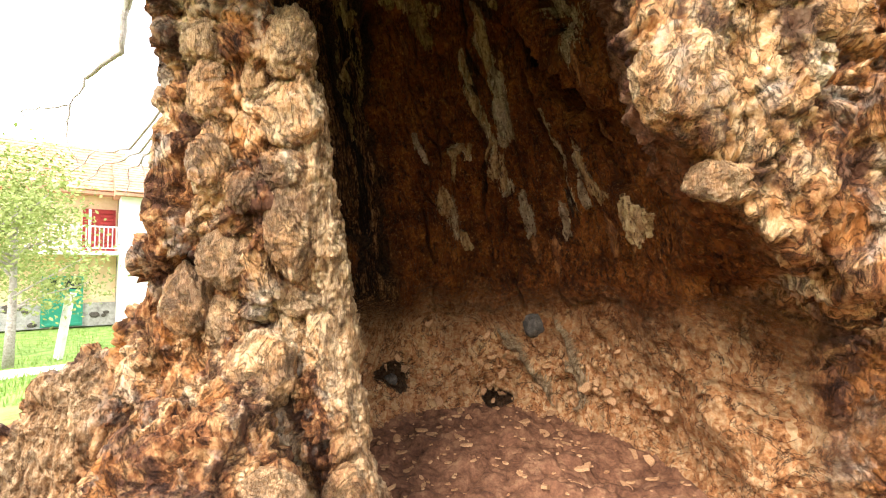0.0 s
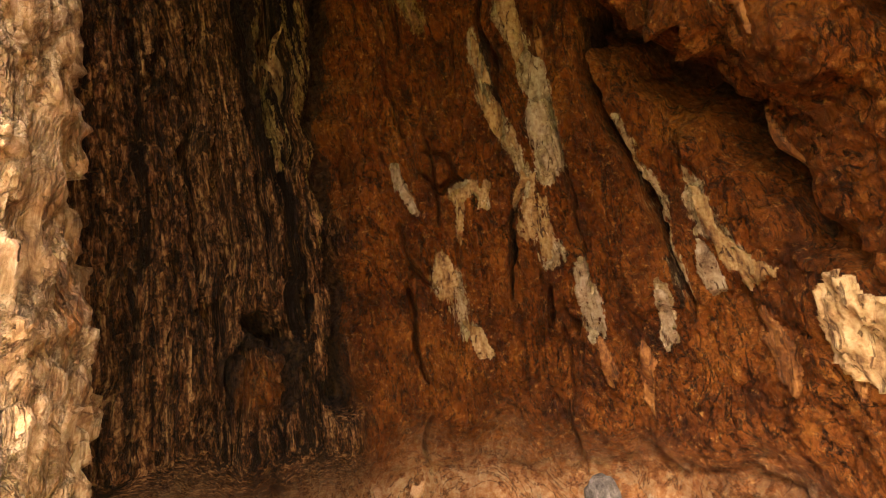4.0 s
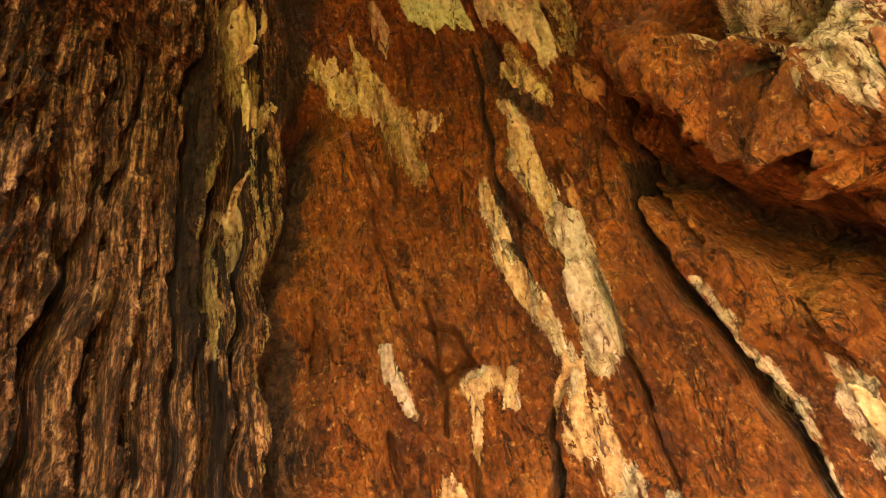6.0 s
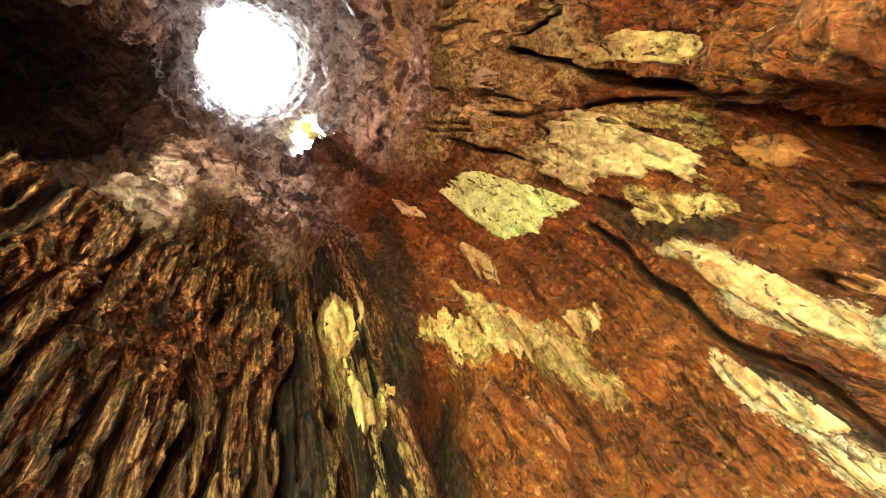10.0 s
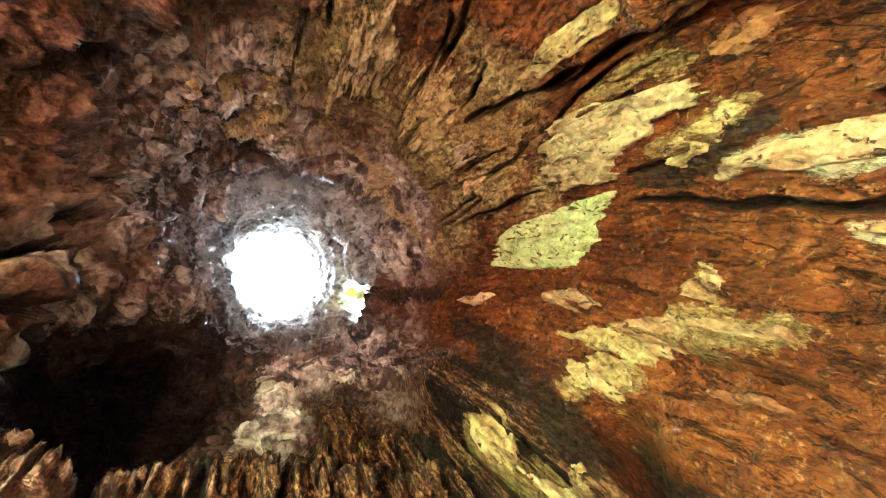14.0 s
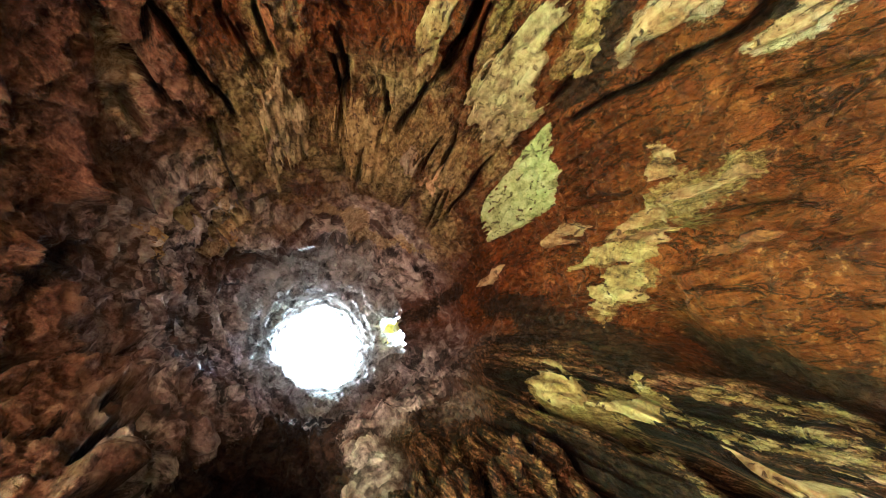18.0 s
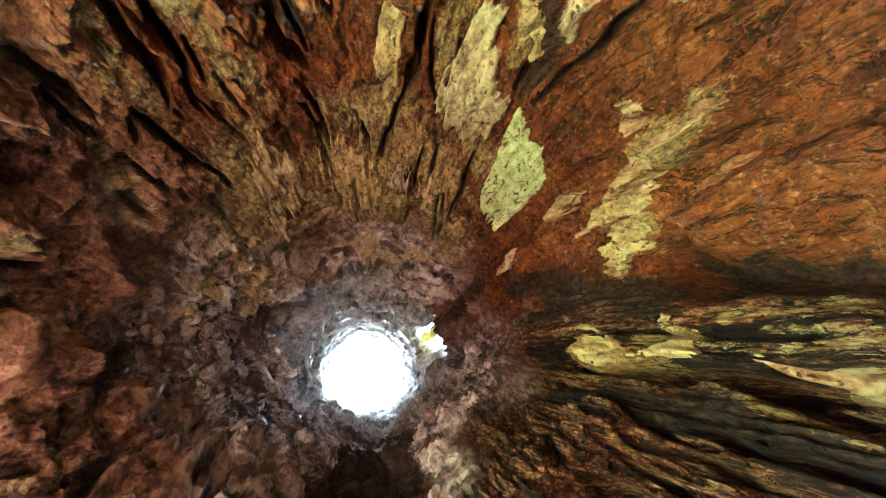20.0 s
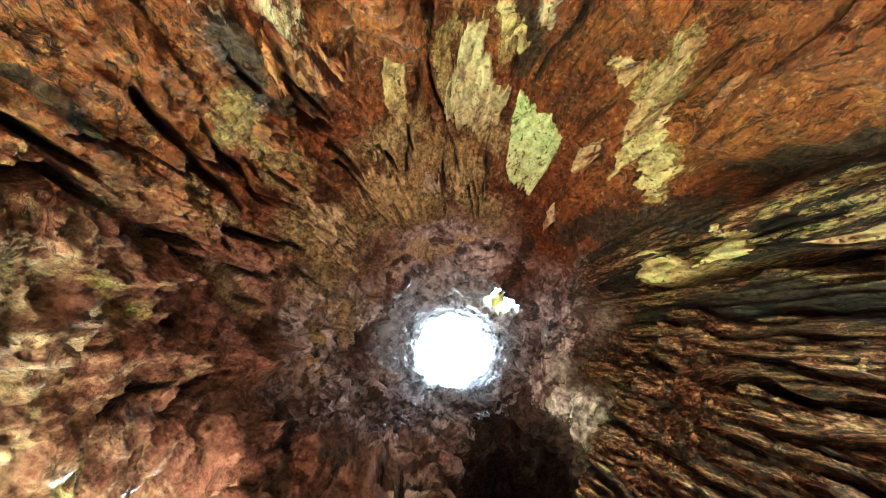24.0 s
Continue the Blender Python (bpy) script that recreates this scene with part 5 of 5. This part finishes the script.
me = bpy.data.meshes.new("wood_crumbs")
me.from_pydata([v[:] for v in loose_v], [], loose_f)
me.materials.append(CHIP)
tagged(new("wood_crumbs", me), "crumbs of dry rotten wood scattered over the soil", "wood crumbs", kind="stuff")

# yellow-green leaves of a shoot at the small gap
LEAF = simple("yellow_green_leaf", [(0.42, 0.38, 0.05), (0.62, 0.54, 0.10), (0.72, 0.64, 0.20)], 30, 0.55, 0.2, 0.002)
LEAF.node_tree.nodes["Principled BSDF"].inputs["Transmission Weight"].default_value = 0.0
TWIG = simple("thin_brown_twig", [(0.05, 0.03, 0.018), (0.12, 0.08, 0.05)], 30, 0.8, 0.3, 0.003)


def tube(points, r0, r1, sides=7):
    """A tapering bent tube."""
    bm = bmesh.new()
    rings = []
    pts = [Vector(p) for p in points]
    for i, p in enumerate(pts):
        way = (pts[min(i + 1, len(pts) - 1)] - pts[max(i - 1, 0)]).normalized()
        side = way.cross(Vector((0.3, 0.2, 1))).normalized()
        up = side.cross(way)
        r = r0 + (r1 - r0) * i / (len(pts) - 1)
        rings.append([bm.verts.new(p + r * (math.cos(6.283 * k / sides) * side + math.sin(6.283 * k / sides) * up)) for k in range(sides)])
    for a, b in zip(rings, rings[1:]):
        for k in range(sides):
            bm.faces.new((a[k], a[(k + 1) % sides], b[(k + 1) % sides], b[k])).smooth = True
    bm.faces.new(rings[0][::-1])
    bm.faces.new(rings[-1])
    bmesh.ops.recalc_face_normals(bm, faces=bm.faces[:])
    return bm


def leaf_bm(size):
    bm = bmesh.new()
    rows = [(0.0, 0.03), (0.25, 0.36), (0.5, 0.48), (0.75, 0.30), (1.0, 0.02)]
    prev = None
    for u, w in rows:
        row = [bm.verts.new((s * w * size, u * size, (abs(s) * 0.12 - 0.25 * u * u) * size)) for s in (-1, 0, 1)]
        if prev:
            for k in (0, 1):
                bm.faces.new((prev[k], prev[k + 1], row[k + 1], row[k]))
        prev = row
    return bm


shoot = thing("leafy_shoot", "yellow-green leafy shoot growing at the gap in the trunk", "shoot", at=(-0.88, 2.70, 5.40))
part("stem", tube([(0, 0.22, -0.1), (-0.02, 0.1, 0.02), (-0.1, 0.02, 0.12), (-0.22, -0.02, 0.2)], 0.008, 0.003), TWIG, shoot)
rnd = random.Random(11)
for i in range(14):
    b = leaf_bm(rnd.uniform(0.06, 0.11))
    bmesh.ops.transform(b, matrix=pose(-0.24 + 0.035 * i * rnd.uniform(0.6, 1.2), 0.05 + rnd.uniform(-0.10, 0.10), 0.05 + rnd.uniform(-0.06, 0.16), rnd.uniform(-50, 50), rnd.uniform(-50, 50), rnd.uniform(0, 360)), verts=b.verts)
    part("leaf", b, LEAF, shoot)

# ---------- bare limb hanging beside the trunk ----------
limb = thing("bare_branch", "thin bare grey branch hanging beside the old trunk", "branch", at=(-1.2, 2.7, 4.9))
BR = simple("grey_branch_bark", [(0.20, 0.16, 0.14), (0.36, 0.32, 0.28), (0.50, 0.46, 0.42)], 20, 0.85, 0.5, 0.006)
o_ = Vector((-1.2, 2.7, 4.9))


def limb_line(name, pts, r0, r1):
    pts = [Vector(p) - o_ for p in pts]
    fine_pts = []
    rnd2 = random.Random(len(pts) * 13 + int(r0 * 1e4))
    for a, b in zip(pts, pts[1:]):
        for k in range(4):
            fine_pts.append(a.lerp(b, k / 4) + Vector([rnd2.uniform(-1, 1) * 0.02 for _ in range(3)]))
    fine_pts.append(pts[-1])
    part(name, tube(fine_pts, r0, r1), BR, limb)


limb_line("bough", [(-1.2, 2.7, 4.9), (-2.3, 3.6, 4.75), (-3.3, 4.65, 4.2), (-3.35, 4.65, 3.7), (-3.75, 4.7, 3.45)], 0.06, 0.018)
limb_line("twig", [(-3.75, 4.7, 3.45), (-3.9, 4.7, 3.15), (-3.95, 4.7, 2.85), (-3.8, 4.7, 2.55)], 0.012, 0.005)
limb_line("twig", [(-3.9, 4.7, 3.15), (-4.1, 4.65, 3.12), (-4.3, 4.6, 3.05), (-4.3, 4.6, 2.98)], 0.009, 0.004)
for k, (x0, z0, x1, z1, x2, z2) in enumerate([(-2.75, 2.80, -2.95, 2.62, -2.9, 2.2), (-3.0, 2.62, -3.25, 2.5, -3.3, 2.2), (-3.1, 2.62, -3.5, 2.55, -3.75, 2.35), (-3.2, 2.66, -3.6, 2.68, -3.9, 2.45), (-2.85, 2.7, -3.15, 2.64, -3.1, 2.34)]):
    limb_line("twig", [(-1.4, 3.2, 3.3 + 0.05 * k), (x0, 4.6, z0), (x1, 4.7, z1), (x2, 4.7, z2)], 0.014, 0.004)

# ---------- house across the yard ----------
PLASTER = simple("peach_plaster", [(0.62, 0.40, 0.25), (0.72, 0.50, 0.33), (0.78, 0.57, 0.40)], 1.5, 0.9, 0.15, 0.004)
WHITEWALL = simple("white_plaster", [(0.72, 0.70, 0.66), (0.80, 0.79, 0.76)], 1.5, 0.9, 0.15, 0.004)
TILE = simple("clay_roof_tile", [(0.30, 0.12, 0.07), (0.46, 0.22, 0.14), (0.55, 0.33, 0.23)], 2.5, 0.85, 0.3, 0.01)
GREEN = simple("green_door_paint", [(0.02, 0.20, 0.13), (0.03, 0.28, 0.18)], 4, 0.5, 0.1, 0.002)
RED = simple("dark_red_shutter_paint", [(0.22, 0.015, 0.015), (0.32, 0.03, 0.025)], 4, 0.55, 0.1, 0.002)
RAIL = simple("white_painted_rail", [(0.65, 0.64, 0.62), (0.78, 0.77, 0.75)], 6, 0.5, 0.1, 0.002)
RUBBLE = simple("grey_rubble_stone", [(0.18, 0.17, 0.16), (0.34, 0.32, 0.30), (0.46, 0.44, 0.41)], 5, 0.9, 0.5, 0.02)
GLASS = Nodes("window_glass", 0.05, spec=0.6).done((0.02, 0.025, 0.03))

house = thing("house", "two-storey peach house with balcony and clay-tiled roof", "house", at=(-16.6, 18.7, -1.0), rz=39)
part("wall", box((10.6, 6.0, 5.8), (-2.7, 3.0, 2.9), 0.02), PLASTER, house, "peach plaster walls")
part("plinth", box((10.64, 0.12, 1.0), (-2.7, -0.06, 0.5), 0.01), RUBBLE, house, "grey rubble-stone plinth")
rnd = random.Random(3)
for i in range(46):
    x = rnd.uniform(-7.7, 2.3)
    if -0.1 < x < 1.7:
        continue
    s = rnd.uniform(0.08, 0.2)
    b = lump_mesh(s, 0.05, s * rnd.uniform(0.6, 0.9), i * 2.1)
    bmesh.ops.translate(b, verts=b.verts, vec=(x, -0.12, rnd.uniform(0.15, 0.85)))
    part("stone", b, STONE if i % 3 else RUBBLE, house)
wing = part("wing", box((3.0, 6.0, 5.6), (4.12, 1.6, 2.8), 0.02), WHITEWALL, house, "white plastered side wing")


def roof(name, x0, x1, y0, y1, eave, ridge, slope_rows):
    """A pitched roof with a sheet of tile rows on each slope."""
    bm = bmesh.new()
    ym = (y0 + y1) / 2
    prof = [(y0, eave), (ym, ridge), (y1, eave), (y1, eave - 0.12), (y0, eave - 0.12)]
    a = [bm.verts.new((x0, y, z)) for y, z in prof]
    b = [bm.verts.new((x1, y, z)) for y, z in prof]
    for i in range(5):
        j = (i + 1) % 5
        bm.faces.new((a[i], b[i], b[j], a[j]))
    bm.faces.new(a[::-1])
    bm.faces.new(b)
    bmesh.ops.recalc_face_normals(bm, faces=bm.faces[:])
    r = part(name, bm, TILE, house, "faded red clay-tiled roof")
    for i in range(slope_rows):
        t0 = i / slope_rows
        y, z = y0 + (ym - y0) * t0, eave + (ridge - eave) * t0
        part("roof_course", box((x1 - x0, (ym - y0) / slope_rows * 1.25, 0.05), ((x0 + x1) / 2, y + (ym - y0) / slope_rows * 0.5, z + (ridge - eave) / slope_rows * 0.5 + 0.05), 0.015, rx=math.degrees(math.atan2(ridge - eave, ym - y0)) - 4), TILE, r)


roof("roof", -8.5, 3.0, -0.7, 6.7, 5.75, 8.3, 14)
roof("roof", 2.4, 6.0, -1.8, 5.2, 5.65, 7.5, 12)
# balcony along the upper floor
balcony = part("balcony", box((6.6, 1.2, 0.16), (-0.7, -0.6, 3.12), 0.02), WHITEWALL, house, "white balcony slab with pale railing")
part("handrail", box((6.6, 0.06, 0.06), (-0.7, -1.15, 4.22), 0.01), RAIL, balcony)
part("bottom_rail", box((6.6, 0.05, 0.05), (-0.7, -1.15, 3.32), 0.01), RAIL, balcony)
for i in range(45):
    part("baluster", box((0.035, 0.035, 0.92), (-3.95 + 0.147 * i, -1.15, 3.76)), RAIL, balcony)
shutter = part("balcony_door", box((1.15, 0.10, 1.85), (1.95, -0.04, 4.13), 0.01), RED, house, "dark red shuttered balcony door")
for i in range(11):
    part("slat", box((0.46, 0.03, 0.10), (2.22, -0.10, 3.35 + 0.155 * i), 0.005, rx=-25), RED, shutter)
part("leaf_frame", box((0.10, 0.05, 1.82), (1.62, -0.11, 4.13), 0.01), RAIL, shutter, "white painted door frame")
gate = part("door", box((1.35, 0.10, 2.1), (0.8, -0.14, 1.10), 0.01), GREEN, house, "green double door")
for x in (0.17, 0.8, 1.43):
    part("stile", box((0.09, 0.05, 2.1), (x, -0.21, 1.10), 0.01), GREEN, gate)
for z in (0.14, 1.0, 1.55, 2.08):
    part("rail", box((1.3, 0.05, 0.10), (0.8, -0.215, z), 0.01), GREEN, gate)
for x in (0.48, 1.12):
    part("pane", box((0.5, 0.02, 0.42), (x, -0.20, 1.82)), GLASS, gate, "dark glass pane")

# ---------- fence post, path, grass and a young tree ----------
CONCRETE = simple("pale_concrete", [(0.40, 0.39, 0.36), (0.58, 0.57, 0.53), (0.68, 0.67, 0.63)], 8, 0.9, 0.4, 0.006)
post_ob = thing("fence_post", "leaning pale concrete fence post in the grass", "fence post", at=(-10.3, 12.4, -1.0))
part("shaft", box((0.16, 0.16, 1.75), (0.05, 0, 0.87), 0.02, ry=9), CONCRETE, post_ob)
part("cap", box((0.20, 0.20, 0.07), (0.19, 0, 1.76), 0.015, ry=9), CONCRETE, post_ob)

GRAVEL = simple("pale_gravel", [(0.38, 0.35, 0.31), (0.55, 0.52, 0.47), (0.68, 0.65, 0.60)], 25, 0.95, 0.5, 0.01)
xs = np.linspace(-16, 14, 80)
pv = []
for x in xs:
    for w in np.linspace(-1.3, 1.3, 6):
        c = Vector((-8.4, 10.0, 0)) + Vector((0.772, 0.633, 0)) * float(x) + Vector((-0.633, 0.772, 0)) * float(w + 0.15 * math.sin(x * 0.7))
        pv.append((c.x, c.y, 0.0))
pv = np.array(pv)
pv[:, 2] = ground_height(pv[:, 0], pv[:, 1]) + 0.03
pi, pj = np.meshgrid(np.arange(79), np.arange(5), indexing="ij")
pq = np.stack([pi * 6 + pj, (pi + 1) * 6 + pj, (pi + 1) * 6 + pj + 1, pi * 6 + pj + 1], -1).reshape(-1, 4)
tagged(new("path", grid_mesh("path", pv, pq, GRAVEL)), "pale gravel path across the yard", "path", kind="structure")

BLADE = simple("grass_blade", [(0.12, 0.21, 0.03), (0.22, 0.34, 0.07), (0.32, 0.42, 0.12)], 3, 0.8, 0.1, 0.002)
rs = np.random.RandomState(4)
n = 9000
ga, gd = rs.uniform(radians(118), radians(150), n), rs.uniform(7.0, 24.0, n)
gxx, gyy = gd * np.cos(ga), gd * np.sin(ga)
off = np.abs(-0.633 * (gxx + 8.4) + 0.772 * (gyy - 10.0)) > 1.3
gxx, gyy = gxx[off], gyy[off]
n = len(gxx)
gzz = ground_height(gxx, gyy)
th_, hh, lean = rs.uniform(0, 6.28, n), rs.uniform(0.06, 0.16, n), rs.uniform(-0.06, 0.06, (n, 2))
w_ = 0.012
b1 = np.stack([gxx - w_ * np.cos(th_), gyy - w_ * np.sin(th_), gzz - 0.01], 1)
b2 = np.stack([gxx + w_ * np.cos(th_), gyy + w_ * np.sin(th_), gzz - 0.01], 1)
t2 = np.stack([gxx + lean[:, 0] + 0.003, gyy + lean[:, 1], gzz + hh], 1)
t1 = np.stack([gxx + lean[:, 0] - 0.003, gyy + lean[:, 1], gzz + hh], 1)
k = np.arange(n)
tagged(new("grass", grid_mesh("grass", np.concatenate([b1, b2, t2, t1]), np.stack([k, k + n, k + 2 * n, k + 3 * n], 1), BLADE)), "short green grass of the yard", "grass", kind="stuff")

FOLIAGE = simple("fresh_spring_leaf", [(0.16, 0.20, 0.05), (0.28, 0.33, 0.10), (0.42, 0.44, 0.18)], 3, 0.7, 0.1, 0.002)


def young_tree(at, height, spread, seed):
    rnd = random.Random(seed)
    t = thing("tree", "young tree with thin light-green spring foliage by the house", "tree", at=at)
    part("trunk", tube([(0, 0, -0.1), (0.05, 0, height * 0.25), (0.0, 0.06, height * 0.5), (0.06, 0.0, height * 0.8)], 0.12, 0.035, 9), BR, t)
    tips = []
    for i in range(16):
        a, z0 = rnd.uniform(0, 6.28), height * rnd.uniform(0.25, 0.7)
        r = spread * rnd.uniform(0.55, 1.0)
        p1_ = Vector((math.cos(a) * r * 0.5, math.sin(a) * r * 0.5, z0 + 0.4))
        p2_ = Vector((math.cos(a + 0.3) * r, math.sin(a + 0.3) * r, z0 + rnd.uniform(0.4, 1.3)))
        part("limb", tube([(0, 0, z0), p1_, p2_], 0.035, 0.008, 6), BR, t)
        tips += [p1_, p1_.lerp(p2_, 0.5), p2_]
    tips += [Vector((rnd.uniform(-0.6, 0.6), rnd.uniform(-0.6, 0.6), height * rnd.uniform(0.75, 1.0))) for _ in range(10)]
    vs, fs = [], []
    for i in range(8500):
        c = tips[rnd.randrange(len(tips))] + Vector([rnd.gauss(0, 0.32) for _ in range(3)])
        q = Euler([rnd.uniform(0, 6.28) for _ in range(3)]).to_matrix()
        s = rnd.uniform(0.04, 0.075)
        base = len(vs)
        vs += [(c + q @ Vector(v) * s)[:] for v in ((-0.5, 0, 0), (0, -1, 0.1), (0.5, 0, 0), (0, 1, 0.1))]
        fs.append((base, base + 1, base + 2, base + 3))
    me = bpy.data.meshes.new("crown")
    me.from_pydata(vs, [], fs)
    me.materials.append(FOLIAGE)
    ob = new("crown", me)
    ob.parent = t
    tagged(ob, kind="stuff")
    return t


young_tree((-10.6, 11.2, -0.95), 5.2, 2.0, 2)
young_tree((-13.9, 12.4, -1.0), 5.0, 2.2, 6)
